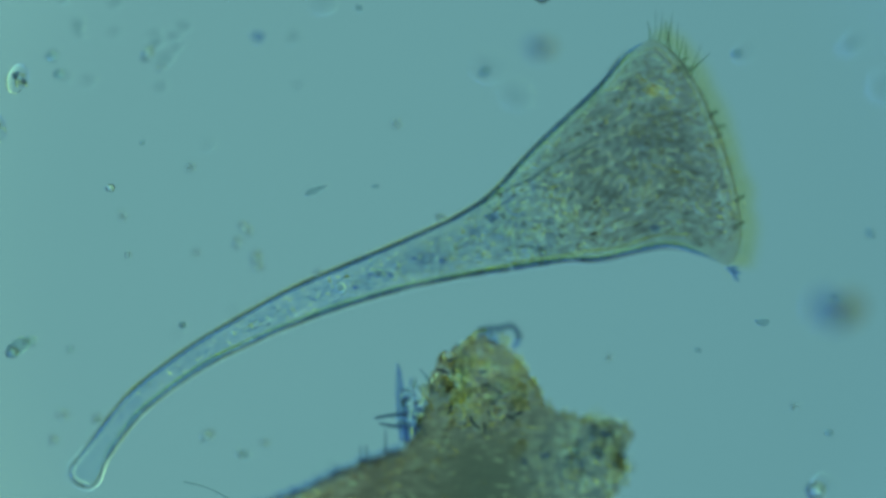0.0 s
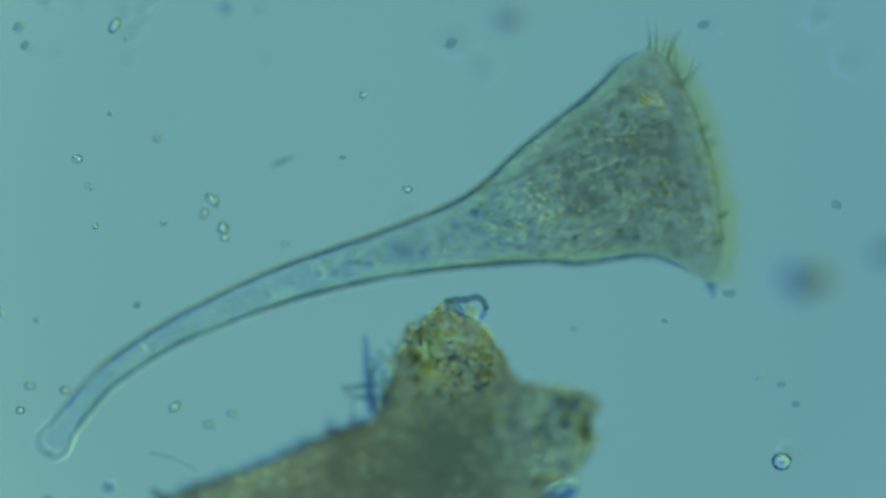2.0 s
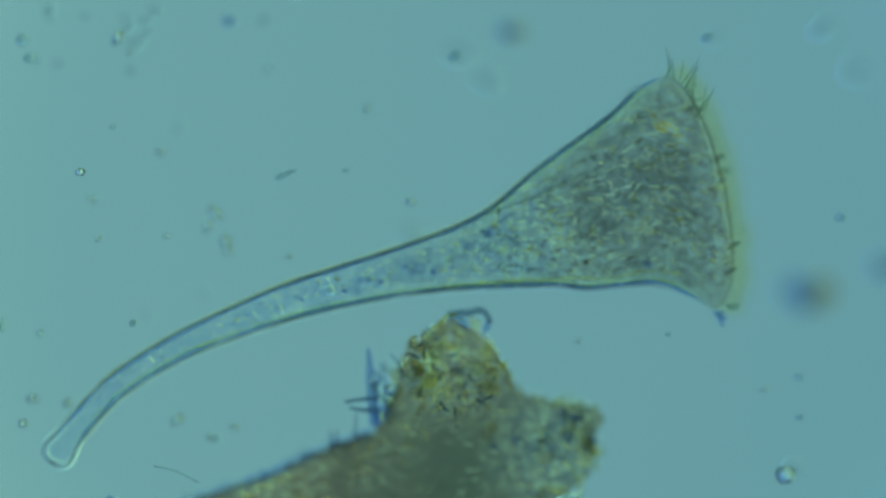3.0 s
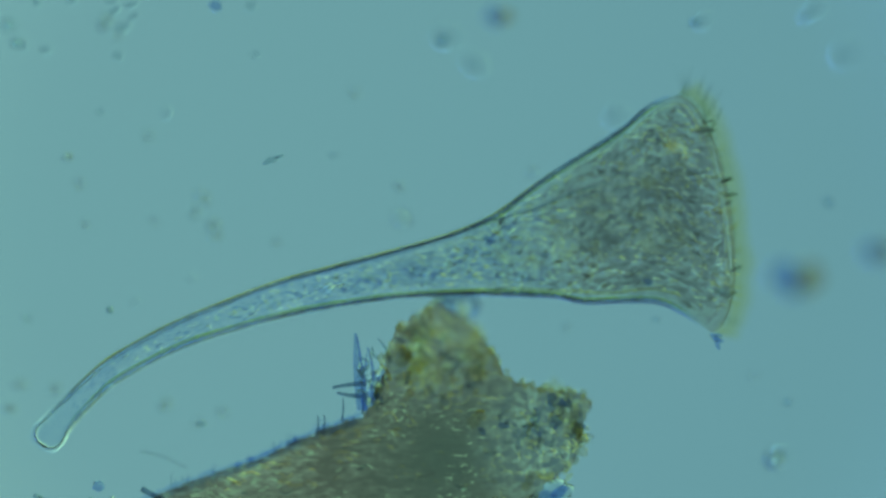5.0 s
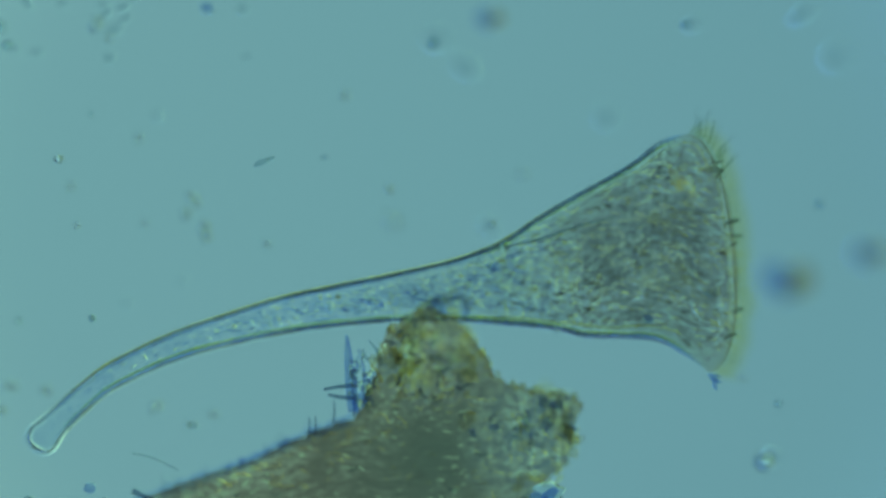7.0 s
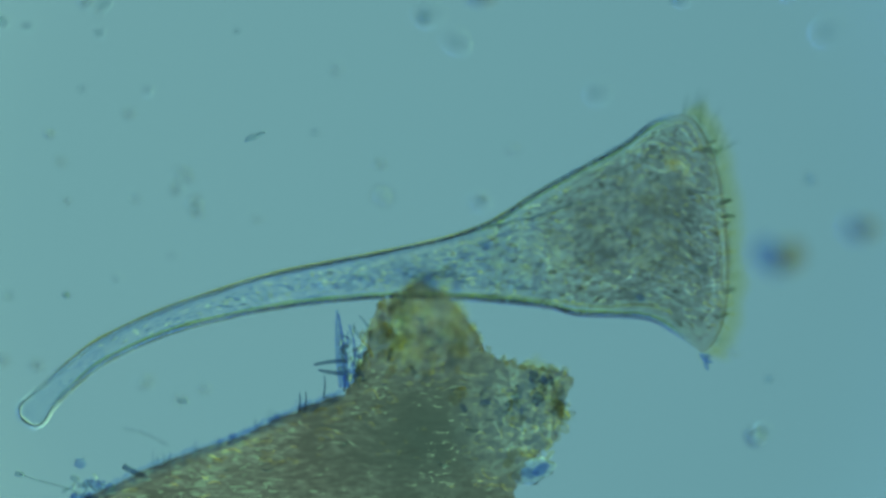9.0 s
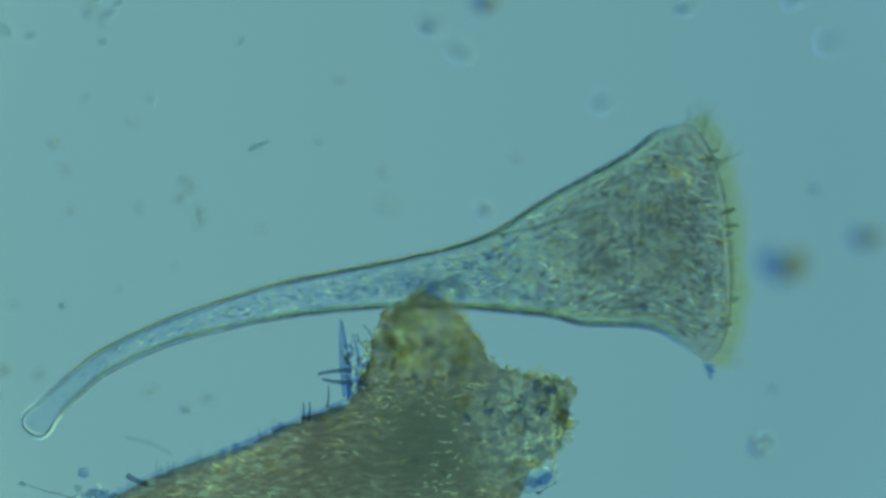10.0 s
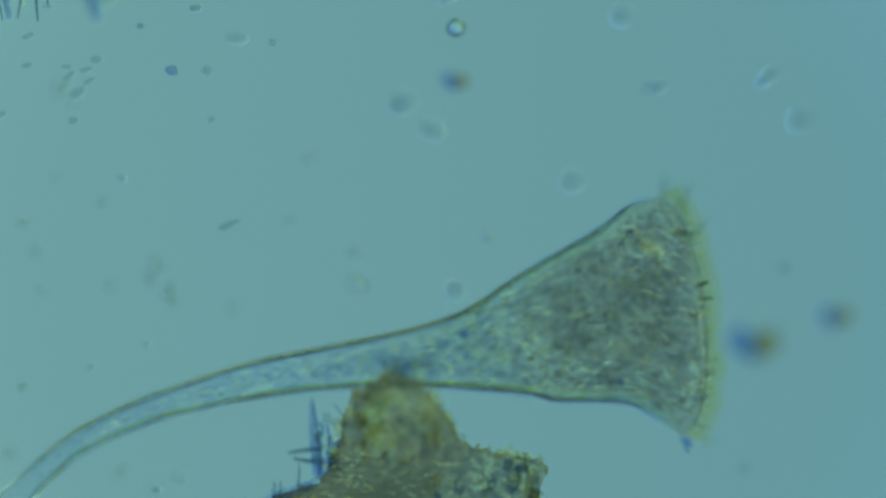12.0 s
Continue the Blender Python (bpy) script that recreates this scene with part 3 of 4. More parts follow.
def pigment():
    """Slivers and grains in the plasm, in lengthwise rows: pale ones, dark ones, and fine dust in the stalk."""
    rnd = random.Random(8)
    for name, mat, count, first, last, bias, low, high, thick in (
            ("pigment_granules", PIGMENT, 170, 62, 116, 0.7, 4, 13, 2.2), ("clear_slivers", FLECK, 330, 54, 120, 0.7, 4, 14, 3.0),
            ("stalk_dust", DUST, 560, 8, 72, 0.6, 3, 9, 1.4), ("pale_dust", FLECK, 380, 16, 72, 0.5, 3, 8, 1.5)):
        two = {STALK: bmesh.new(), BELL: bmesh.new()}
        for k in range(count):
            g = first + (last - first) * rnd.random() ** bias
            i = int(g)
            a = rnd.choice((0, math.pi)) + rnd.gauss(0, 0.30)
            w = rnd.uniform(-1, 1) * (0.93 if i > 60 else 0.76)
            c = ring_point(RINGS[i], a, w).lerp(ring_point(RINGS[min(i + 1, 121)], a, w), g - i) / UM
            n0, n1 = RINGS[max(i - 1, 0)][0], RINGS[min(i + 1, 110)][0]
            turn = math.degrees(math.atan2(n1[1] - n0[1], n1[0] - n0[0])) + rnd.gauss(0, 16)
            lump(two[STALK if i < CUT else BELL], (c.x, -c.y, c.z), (rnd.uniform(low, high), thick * rnd.uniform(0.6, 1.3), thick * 0.8), turn, 0.3, k, sub=1)
        for parent, bm in two.items():
            if bm.verts:
                part(name, bm, mat, parent, kind="stuff")
    for name, mat, count, low, high in (("front_flecks", FLECK, 60, 5, 13), ("front_grains", PIGMENT, 14, 5, 14)):
        bm = bmesh.new()
        for k in range(count):
            i = int(66 + 46 * rnd.random() ** 0.7)
            c = ring_point(RINGS[i], math.pi / 2 + rnd.uniform(-1.1, 1.1), rnd.uniform(0.70, 0.88)) / UM
            lump(bm, (c.x, -c.y, c.z), (rnd.uniform(low, high), rnd.uniform(2.4, 4.5), 3), rnd.uniform(-50, 30), 0.4, k, sub=1)
        part(name, bm, mat, BELL, kind="stuff")
    # bright worm-like rods in the plasm, most of them lengthwise: some close under the front skin, some in the middle, short ones in the stalk
    for name, parent, count, first, last, low, high, deep in (("front_rods", BELL, 190, 64, 117, 6, 15, 42), ("middle_rods", BELL, 90, 64, 117, 6, 15, 4),
                                                              ("short_rods", STALK, 60, 14, 63, 2, 5, 19)):
        bm = bmesh.new()
        for k in range(count):
            i = int(first + (last - first) * rnd.random() ** 0.75)
            z, room = deep + rnd.uniform(-6, 6), float(np.linalg.norm(RINGS[i][1])) * RINGS[i][2]
            if abs(z) > 0.9 * room:
                continue
            c = ring_point(RINGS[i], 0, rnd.uniform(-0.9, 0.9) * math.sqrt(1 - (z / room) ** 2)) + at(0, 0, z)
            n0, n1 = RINGS[i - 1][0], RINGS[min(i + 1, 110)][0]
            turn = math.atan2(n1[1] - n0[1], n1[0] - n0[0]) + rnd.gauss(0, 0.5)
            worm(bm, c, rnd.uniform(low, high), turn, rnd.gauss(0, 0.4), rnd.uniform(1.8, 3.4), k)
        flat_sided(part(name, bm, ROD, parent, kind="stuff"))


pigment()


def food_grains():
    """Round yellow food bodies in the stalk and at the throat."""
    rnd = random.Random(4)
    for x, y, r in ((655, 497, 12), (690, 488, 8), (585, 512, 11), (560, 520, 5), (735, 480, 6), (800, 470, 7), (830, 462, 6), (905, 440, 6),
                    (1170, 395, 6), (1185, 405, 5)):
        bm = bmesh.new()
        lump(bm, (0, 0, 0), (r, r * rnd.uniform(0.6, 0.95), r * 0.8), rnd.uniform(0, 180), 0.25, rnd.random() * 9)
        ob = part("food_grain", bm, FLECK, piece(x), "round pale yellow food grain")
        ob.location = foot_space(at(x, y, rnd.uniform(14, 24)))


food_grains()


def inner_lines():
    """The vacuole under the rim, a blue grain at the throat, and fine lines inside the flanks, the gold one a painted
    colour fringe.
    """
    rnd = random.Random(5)
    for x, y, half, turn, w in ((1202, 261, 12, 40, 2.8), (1196, 267, 15, 44, 3.0), (1190, 272, 10, 40, 2.6), (1219, 284, 10, 8, 2.4), (1180, 246, 7, 60, 2.2)):
        bm = bmesh.new()
        worm(bm, Vector(), half, radians(turn), 0.2, w, x)
        flat_sided(part("vacuole", bm, ROD_GOLD, BELL, "golden streak of the food vacuole")).location = foot_space(at(x, y, 44))
    for x, y, r in ((869, 430, 10), (1150, 507, 9), (612, 516, 5), (640, 497, 4), (676, 503, 6), (722, 481, 5), (770, 492, 6), (536, 526, 4)):
        bm = bmesh.new()
        lump(bm, (0, 0, 0), (r, r * 0.7, r * 0.6), 20, 0.4, x)
        part("blue_grain", bm, BLUE, piece(x), "bluish grain in the plasm").location = foot_space(at(x, y, 18 if x < 800 else 8))
    for points, mat, w in (([(846, 404), (905, 389), (960, 373), (1010, 353), (1078, 332)], DARK, 2.2), ([(905, 392), (960, 378), (1010, 358), (1070, 340)], FLECK, 2.0),
                           # gold line that stands for the yellow colour fringe inside the lower flank
                           ([(780, 519), (900, 517), (1010, 522), (1080, 527), (1150, 520), (1205, 530)], CILIA_GOLD, 3.4),
                           ([(1000, 316), (1060, 284), (1120, 246), (1168, 208), (1200, 194)], FLECK, 2.2),
                           ([(1196, 194), (1220, 200), (1238, 232), (1246, 262)], FLECK, 4.0)):
        bm = bmesh.new()
        rows = curve_through(points, 20)
        tube(bm, [foot_space(at(x, y, 10 + 2 * math.sin(k))) for k, (x, y) in enumerate(rows)], [w * UM * (0.6 + 0.4 * math.sin(k / 20 * math.pi)) for k in range(21)], 6)
        part("inner_line", bm, mat, BELL, "fine inner line along the flank")


inner_lines()


def flank_fringes():
    """Tinted lines along both flanks, painted for the lens's colour fringes and the dark outlines."""
    for a, off, w, mat, first, last, up in ((0, -6.5, 2.8, FRINGE_GOLD, 6, 106, 0), (math.pi, 3.5, 2.6, FRINGE_AMBER, 10, 84, 0), (0, 3.5, 2.4, FRINGE_VIOLET, 60, 109, 0),
                                        (math.pi, -7, 2.2, FRINGE_GOLD, 60, 106, 0), (0, -1.5, 4.4, FRINGE_BLUE, 3, 109, 32), (math.pi, -1.5, 4.4, FRINGE_BLUE, 3, 109, 32),
                                        (0, 0, 3.2, OUTLINE_DARK, 3, 104, -17), (math.pi, 0, 3.2, OUTLINE_DARK, 3, 104, -17)):
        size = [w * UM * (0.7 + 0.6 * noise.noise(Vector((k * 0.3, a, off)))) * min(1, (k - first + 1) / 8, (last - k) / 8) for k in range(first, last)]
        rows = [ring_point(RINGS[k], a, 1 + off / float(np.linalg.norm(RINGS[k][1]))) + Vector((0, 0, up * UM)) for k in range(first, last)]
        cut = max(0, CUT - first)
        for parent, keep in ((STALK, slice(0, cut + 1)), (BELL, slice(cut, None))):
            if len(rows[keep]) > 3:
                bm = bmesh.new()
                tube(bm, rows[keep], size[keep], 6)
                part("flank_fringe", bm, mat, parent, "fine tinted line painted for the flank's colour fringe")


flank_fringes()


def cilium_mesh(length, width, bend):
    bm = bmesh.new()
    pts = [Vector((u * length, bend * length * u * u, 0)) * UM for u in (0, 0.2, 0.4, 0.6, 0.8, 1.0)]
    tube(bm, pts, [width * UM * w for w in (1, 0.95, 0.85, 0.7, 0.5, 0.18)], 6)
    return link_mesh("cilium", bm, CILIA)


BEATING = []


def cilia():
    """The crown of membranelles round the rim: each one a tapered, curved lash."""
    rnd = random.Random(11)
    rim = RINGS[110]
    half, way = rim[1], rim[4]
    across = half / np.linalg.norm(half)
    shapes = [cilium_mesh(L, 1.3, b) for L, b in ((30, 0.25), (24, 0.4), (34, 0.15), (20, 0.3))]
    # lashes tinted gold, as part of the yellow colour fringe at the mouth
    gold = [m.copy() for m in [cilium_mesh(L, 3.0, b) for L, b in ((26, 0.18), (22, 0.3), (30, 0.1))]]
    for g in gold:
        g.materials[0] = CILIA_GOLD
    long = [cilium_mesh(L, 1.15, b) for L, b in ((58, 0.10), (44, 0.16), (66, 0.06), (36, 0.2))]
    def lip(v, out=0.0):
        """Place on the lip, v from -1 (upper corner) to 1 (lower corner), out micrometres beyond it."""
        th = (1 - abs(v)) * math.pi / 2
        w = max(math.cos(th), 0.0) ** 0.62 * (-1 if v < 0 else 1)
        q = rim[0] + half * w + way * 58 * (0.25 * (1 - w * w) + 0.75 * math.sin(th))
        face = way * (0.25 + math.sin(th)) + across * w * abs(w)
        return q + face / np.linalg.norm(face) * out, face
    # even steps along the lip
    line = [lip(-1 + 2 * k / 400)[0] for k in range(401)]
    run = np.concatenate([[0], np.cumsum([np.linalg.norm(q - p) for p, q in zip(line, line[1:])])])
    length = float(run[-1])

    def lip_at(s, out=0.0):
        v = float(np.interp(s * length, run, np.linspace(-1, 1, 401)))
        return (v, *lip(v, out))

    def lash(mesh, s, turn, low=-34, high=34):
        v, q, face = lip_at(s, -3)
        ob = new("cilium", mesh)
        ob.parent = BELL
        ob.rotation_mode = "QUATERNION"
        BEATING.append((ob, foot_space(at(q[0], q[1], rnd.uniform(low, high))), turn - math.degrees(math.atan2(face[1], face[0])), rnd.uniform(-14, 14), 3 * v))
    for k in range(20):                          # the long lashes of the upper corner
        s = (k + rnd.uniform(0.2, 0.8)) / 20 * 0.24
        v, q, face = lip_at(s)
        up = 74 - 70 * s + rnd.gauss(0, 8)
        lash(long[rnd.randrange(4)], s, up + math.degrees(math.atan2(face[1], face[0])), 14, 52)
    for k in range(30):
        s = 0.2 + 0.8 * (k + rnd.random()) / 30
        lash(shapes[rnd.randrange(4)] if rnd.random() < 0.4 else gold[k % 3], s, rnd.gauss(0, 18), -62, -16)
    # dark membranelles seen on edge, like teeth along the mouth
    for k in range(9):
        s = rnd.choice((0.2, 0.45, 0.62, 0.66, 0.80)) + rnd.uniform(-0.07, 0.07)
        v, q, face = lip_at(s, rnd.uniform(-10, 8))
        bm = bmesh.new()
        lump(bm, (0, 0, 0), (rnd.uniform(6, 17), rnd.uniform(2.4, 5.0), 4), rnd.uniform(-45, 20), 0.4, k * 1.9)
        part("membranelle", bm, TOOTH, BELL, "dark membranelle seen on edge").location = foot_space(at(q[0], q[1], rnd.uniform(-26, 22)))
    # the bright edge of the lip, high in front
    bm = bmesh.new()
    rows = [lip_at(0.12 + 0.70 * k / 80, -5)[1] for k in range(81)]
    ridge(bm, [foot_space(at(q[0], q[1], 42)) for q in rows], [UM * (1.7 + 1.2 * noise.noise(Vector((k * 0.6, 2, 5)))) * min(1, (k + 1) / 9, (81 - k) / 9) for k in range(81)])
    flat_sided(part("lip_edge", bm, ROD, BELL, "bright fine edge of the mouth"))
    # a few swollen membranelles at the lower corner
    for v, out, a, b, turn in ((0.97, 10, 12, 5, 40), (0.93, 16, 10, 4, 20), (0.99, 24, 9, 4, 60), (0.90, 8, 9, 4, 10)):
        q, face = lip(v, out)
        bm = bmesh.new()
        lump(bm, (0, 0, 0), (a, b, 4), turn, 0.3, v * 40)
        part("membranelle", bm, BLUE, BELL, "bluish swollen membranelle").location = foot_space(at(q[0], q[1], 6))
    # the band of membranelles: a wedge along the lip, thin at its free edge
    bm = bmesh.new()
    rows = []
    for u, z in ((0.0, 22), (0.35, 16), (0.7, 9), (1.0, 0), (0.7, -9), (0.35, -16), (0.0, -22)):
        row = []
        for k in range(121):
            v = -0.9 + 1.8 * k / 120
            reach = (46 + 8 * noise.noise(Vector((v * 9, 4, 1)))) * min(1.0, (0.95 - abs(v)) * 4) * u
            q, face = lip(v, reach - 3)
            row.append(foot_space(at(q[0], q[1], z - 42 + 8 * math.sin(9 * v))))
        rows.append(row)
    grid = [[bm.verts.new(p) for p in row] for row in rows]
    layer = bm.loops.layers.uv.new("UVMap")
    for r in range(6):
        for k in range(120):
            f = bm.faces.new((grid[r][k], grid[r][k + 1], grid[r + 1][k + 1], grid[r + 1][k]))
            for l, rr, kk in zip(f.loops, (r, r, r + 1, r + 1), (k, k + 1, k + 1, k)):
                l[layer].uv = ((0, 0.35, 0.7, 1, 0.7, 0.35, 0)[rr], kk / 120)
    part("membranelle_band", bm, BAND, BELL, "soft band of beating membranelles with painted yellow fringe")


cilia()


# ---- the detritus clump ----
def on_pad(pad, rnd, far=0.9, near=0.0, side=None):
    """A random place on the upper side of a pad."""
    rim, mid, edge, top, lift = pad
    f = math.sqrt(rnd.uniform(near * near, far * far))
    p = rim[rnd.randrange(len(rim))]
    while side and not side(p):
        p = rim[rnd.randrange(len(rim))]
    q = mid + (p - mid) * f
    return q[0], q[1], edge + (top - edge) * math.sqrt(max(0.0, 1 - f * f)) + (lift(q[0], q[1]) if lift else 0.0)


def hair(parent, name, x0, y0, x1, y1, z, w, mat, bow=0.1, taper=0.4, label=""):
    """A tapering bowed bristle from one plan point to another."""
    bm = bmesh.new()
    a, b = at(x0, y0, z), at(x1, y1, z + 4)
    side = (b - a).cross(Vector((0, 0, 1)))
    pts = [a.lerp(b, u) + side * bow * math.sin(u * math.pi) for u in (0, 0.2, 0.4, 0.6, 0.8, 1)]
    tube(bm, pts, [w * UM * (1 - (1 - taper) * u) for u in (0, 0.2, 0.4, 0.6, 0.8, 1)], 7)
    return part(name, bm, mat, parent, label)


def shard_meshes(mat, rnd, count, low, high, thin=1.4, thick=3.0, bend=2.2):
    """Small bent slivers, each drawn round its own origin."""
    out = []
    for k in range(count):
        bm = bmesh.new()
        L, w, turn = rnd.uniform(low, high), rnd.uniform(thin, thick), rnd.uniform(-bend, bend)
        pts, p, a = [], Vector((-L / 2, 0, 0)), -turn / 2
        for q in range(7):
            pts.append(p * UM)
            p = p + Vector((math.cos(a), math.sin(a), rnd.uniform(-0.2, 0.2))) * L / 6
            a += turn / 6
        tube(bm, pts, [w * UM * v for v in (0.4, 0.8, 1.0, 1.1, 1.0, 0.8, 0.35)], 6)
        out.append(link_mesh("shard", bm, mat))
    return out


def crumb_meshes(mat, rnd, count, low, high):
    out = []
    for k in range(count):
        bm = bmesh.new()
        r = rnd.uniform(low, high)
        lump(bm, (0, 0, 0), (r, r * rnd.uniform(0.55, 0.95), r * 0.7), rnd.uniform(0, 180), 0.9, rnd.random() * 20)
        out.append(link_mesh("crumb", bm, mat))
    return out


def strew(name, meshes, pad, rnd, count, parent, far=0.95, near=0.0, lift=2.0, along=None, side=None):
    for k in range(count):
        x, y, z = on_pad(pad, rnd, far, near, side)
        ob = new(name, meshes[rnd.randrange(len(meshes))])
        ob.parent = parent
        turn = rnd.uniform(0, 360) if along is None else along + rnd.gauss(0, 14)
        ob.matrix_basis = Matrix.Translation(at(x, y, z + lift)) @ pose(0, 0, 0, rnd.uniform(-20, 20), rnd.uniform(-15, 15), turn)


def clump():
    rnd = random.Random(21)
    thing = tagged(new("detritus_clump"), "dark olive detritus clump with glassy yellow granules on the slide", "detritus")
    bm = bmesh.new()
    mat_pad = cushion(bm, [(110, 950), (225, 899), (295, 866), (365, 840), (455, 810), (525, 776), (595, 749), (640, 732), (662, 700), (677, 654), (688, 606),
                           (708, 570), (738, 550), (772, 537), (808, 547), (840, 578), (870, 619), (898, 662), (960, 684), (1010, 690), (1046, 701), (1032, 760),
                           (1016, 812), (980, 846), (952, 884), (940, 930), (905, 1000), (500, 1060), (160, 1010)], (760, 840), -255, -16, -4, 9, 1.3, n=420,
                      rings=12, lift=lambda x, y: 60 * math.exp(-((x - 808) / 78) ** 2 - ((y - 585) / 82) ** 2))
    mat = part("mat", bm, SILT, thing, "olive brown mat with a yellow mound")
    mat.data.materials.append(SILT_UNDER)
    for f in mat.data.polygons:
        f.material_index, f.use_smooth = (1, False) if f.normal.z < 0 else (0, True)
    mound_pad = (np.array([(778 + 80 * math.cos(a), 625 + 84 * math.sin(a)) for a in np.linspace(0, 2 * math.pi, 90)]), np.array((778.0, 625.0)), 2, 8, mat_pad[4])
    side_pad = (np.array([(968 + 68 * math.cos(a), 770 + 92 * math.sin(a)) for a in np.linspace(0, 2 * math.pi, 90)]), np.array((968.0, 770.0)), -12, 2, None)

    amber, dark, blue = shard_meshes(SHARD, rnd, 8, 16, 34), shard_meshes(DARK, rnd, 6, 12, 28), shard_meshes(BLUE, rnd, 4, 10, 20)
    pale = shard_meshes(FLECK, rnd, 6, 8, 22)
    curls = shard_meshes(GRAIN, rnd, 10, 26, 52, 2.4, 3.8, 4.0)
    strew("curl", curls, mound_pad, rnd, 16, thing, 0.85, lift=5)
    strew("curl", curls, mound_pad, rnd, 18, thing, 0.85, lift=22)
    strew("shard", amber, mound_pad, rnd, 6, thing)
    strew("curl", curls, mound_pad, rnd, 16, thing, 0.95, lift=-24)
    strew("shard", shard_meshes(HOOK, rnd, 6, 14, 34, 1.8, 3.6, 3.0), mound_pad, rnd, 9, thing, 0.95, lift=-22)
    strew("sliver", pale, mound_pad, rnd, 16, thing, 0.95, lift=-22)
    strew("shard", shard_meshes(HOOK, rnd, 6, 14, 30, 2.0, 3.4), mound_pad, rnd, 14, thing, lift=6)
    strew("sliver", pale, mat_pad, rnd, 80, thing, lift=3, along=6)
    strew("sliver", shard_meshes(FLECK, rnd, 6, 14, 34, 2.4, 4.2, 0.8), mat_pad, rnd, 22, thing, 0.93, 0.5, 3, along=10, side=lambda p: p[0] < 720)
    strew("shard", amber, mat_pad, rnd, 4, thing, lift=3, along=20)
    strew("sliver", pale, mound_pad, rnd, 26, thing, lift=4)
    strew("sliver", pale, side_pad, rnd, 10, thing, lift=4)
    strew("shard", dark, mat_pad, rnd, 14, thing, lift=3, along=20)
    nook = (np.array([(658 + 26 * math.cos(a), 668 + 52 * math.sin(a)) for a in np.linspace(0, 2 * math.pi, 60)]), np.array((658.0, 668.0)), -6, 4, None)
    strew("crumb", crumb_meshes(CRUMB, rnd, 5, 6, 12), nook, rnd, 6, thing, 1.0)
    strew("shard", dark, nook, rnd, 9, thing)
    strew("shard", blue, nook, rnd, 20, thing, along=80)
    strew("curl", shard_meshes(GRAIN, rnd, 4, 10, 24, 2.0, 3.4), nook, rnd, 24, thing, along=80)
    strew("shard", amber, side_pad, rnd, 2, thing)
    strew("curl", curls, side_pad, rnd, 5, thing)
    strew("shard", blue, side_pad, rnd, 4, thing)
    ledge = (np.array([(930 + 105 * math.cos(a), 735 + 52 * math.sin(a)) for a in np.linspace(0, 2 * math.pi, 60)]), np.array((930.0, 735.0)), -14, -4, None)
    brown, yellow, blues = crumb_meshes(CRUMB, rnd, 6, 7, 16), crumb_meshes(CRUMB_GOLD, rnd, 6, 6, 13), crumb_meshes(CRUMB_BLUE, rnd, 5, 6, 13)
    strew("crumb", blues, ledge, rnd, 4, thing, 1.0, lift=0)
    strew("crumb", brown, ledge, rnd, 9, thing, 1.0, lift=0)
    strew("shard", shard_meshes(DARK, rnd, 8, 8, 20, 1.6, 3.4, 3.0), ledge, rnd, 16, thing, 1.0, lift=2)
    strew("crumb", brown, side_pad, rnd, 9, thing, 1.02, 0.5, -4, side=lambda p: p[0] > 955 and p[1] < 800)
    strew("crumb", blues, side_pad, rnd, 5, thing, 0.9, 0.3, -2, side=lambda p: p[0] > 965)
    # low yellow crumbs that stand for the lens's yellow fringe on right edges
    strew("crumb", yellow, side_pad, rnd, 11, thing, 1.05, 0.85, -30, side=lambda p: p[0] > 960 and p[1] < 810)
    strew("crumb", yellow, mound_pad, rnd, 4, thing, 0.8, 0.0, -2)
    strew("crumb", brown, mound_pad, rnd, 14, thing, 1.06, 0.7, -4, side=lambda p: 590 < p[1] < 690)
    # the same yellow fringe, imitated by crumbs on the mound's right edge
    strew("crumb", yellow, mound_pad, rnd, 6, thing, 1.12, 0.9, -6, side=lambda p: 580 < p[1] < 690 and p[0] > 790)
    # small crumbs that roughen the free edges of mound and shoulder
    small, thin = crumb_meshes(CRUMB, rnd, 6, 4, 9) + crumb_meshes(CRUMB_GOLD, rnd, 3, 3, 8), shard_meshes(DARK, rnd, 8, 6, 18, 1.4, 2.6, 3.0)
    strew("crumb", small, mat_pad, rnd, 46, thing, 1.02, 0.97, 2, side=lambda p: p[0] > 780 and p[1] < 850)
    strew("crumb", small, mat_pad, rnd, 14, thing, 1.015, 0.97, 2, side=lambda p: 660 < p[0] < 770 and p[1] < 700)
    strew("shard", thin, mound_pad, rnd, 22, thing, 0.98, 0.2, 3, side=lambda p: p[0] > 770)
    strew("shard", thin, side_pad, rnd, 14, thing, 0.95, 0, 2)
    # bright three-edged rods, bent over the mound and lengthwise along the mat
    for pad, count, lift, low, high, way, spread, near, far in ((mound_pad, 40, 6, 8, 20, -1.2, 0.9, 0, 0.93), (mound_pad, 22, 20, 6, 14, -1.2, 1.2, 0.85, 1.04), (mat_pad, 62, 3, 6, 18, 0.05, 0.3, 0.4, 0.94), (side_pad, 26, 2, 5, 12, 1.3, 0.7, 0, 0.92)):
        for k in range(count):
            bm = bmesh.new()
            worm(bm, Vector(), rnd.uniform(low, high), way + rnd.gauss(0, spread), rnd.gauss(0, 0.45), rnd.uniform(1.3, 2.6), k)
            place = on_pad(pad, rnd, far, near, lambda p: p[1] < 660 or pad is not mound_pad)
            flat_sided(part("curl", bm, ROD, thing)).location = at(*place[:2], place[2] + lift)
    # a thick golden curl over a nest of golden grains
    bm = bmesh.new()
    rows = curve_through([(766, 594), (757, 584), (744, 584), (733, 596), (725, 614), (718, 632)], 16)
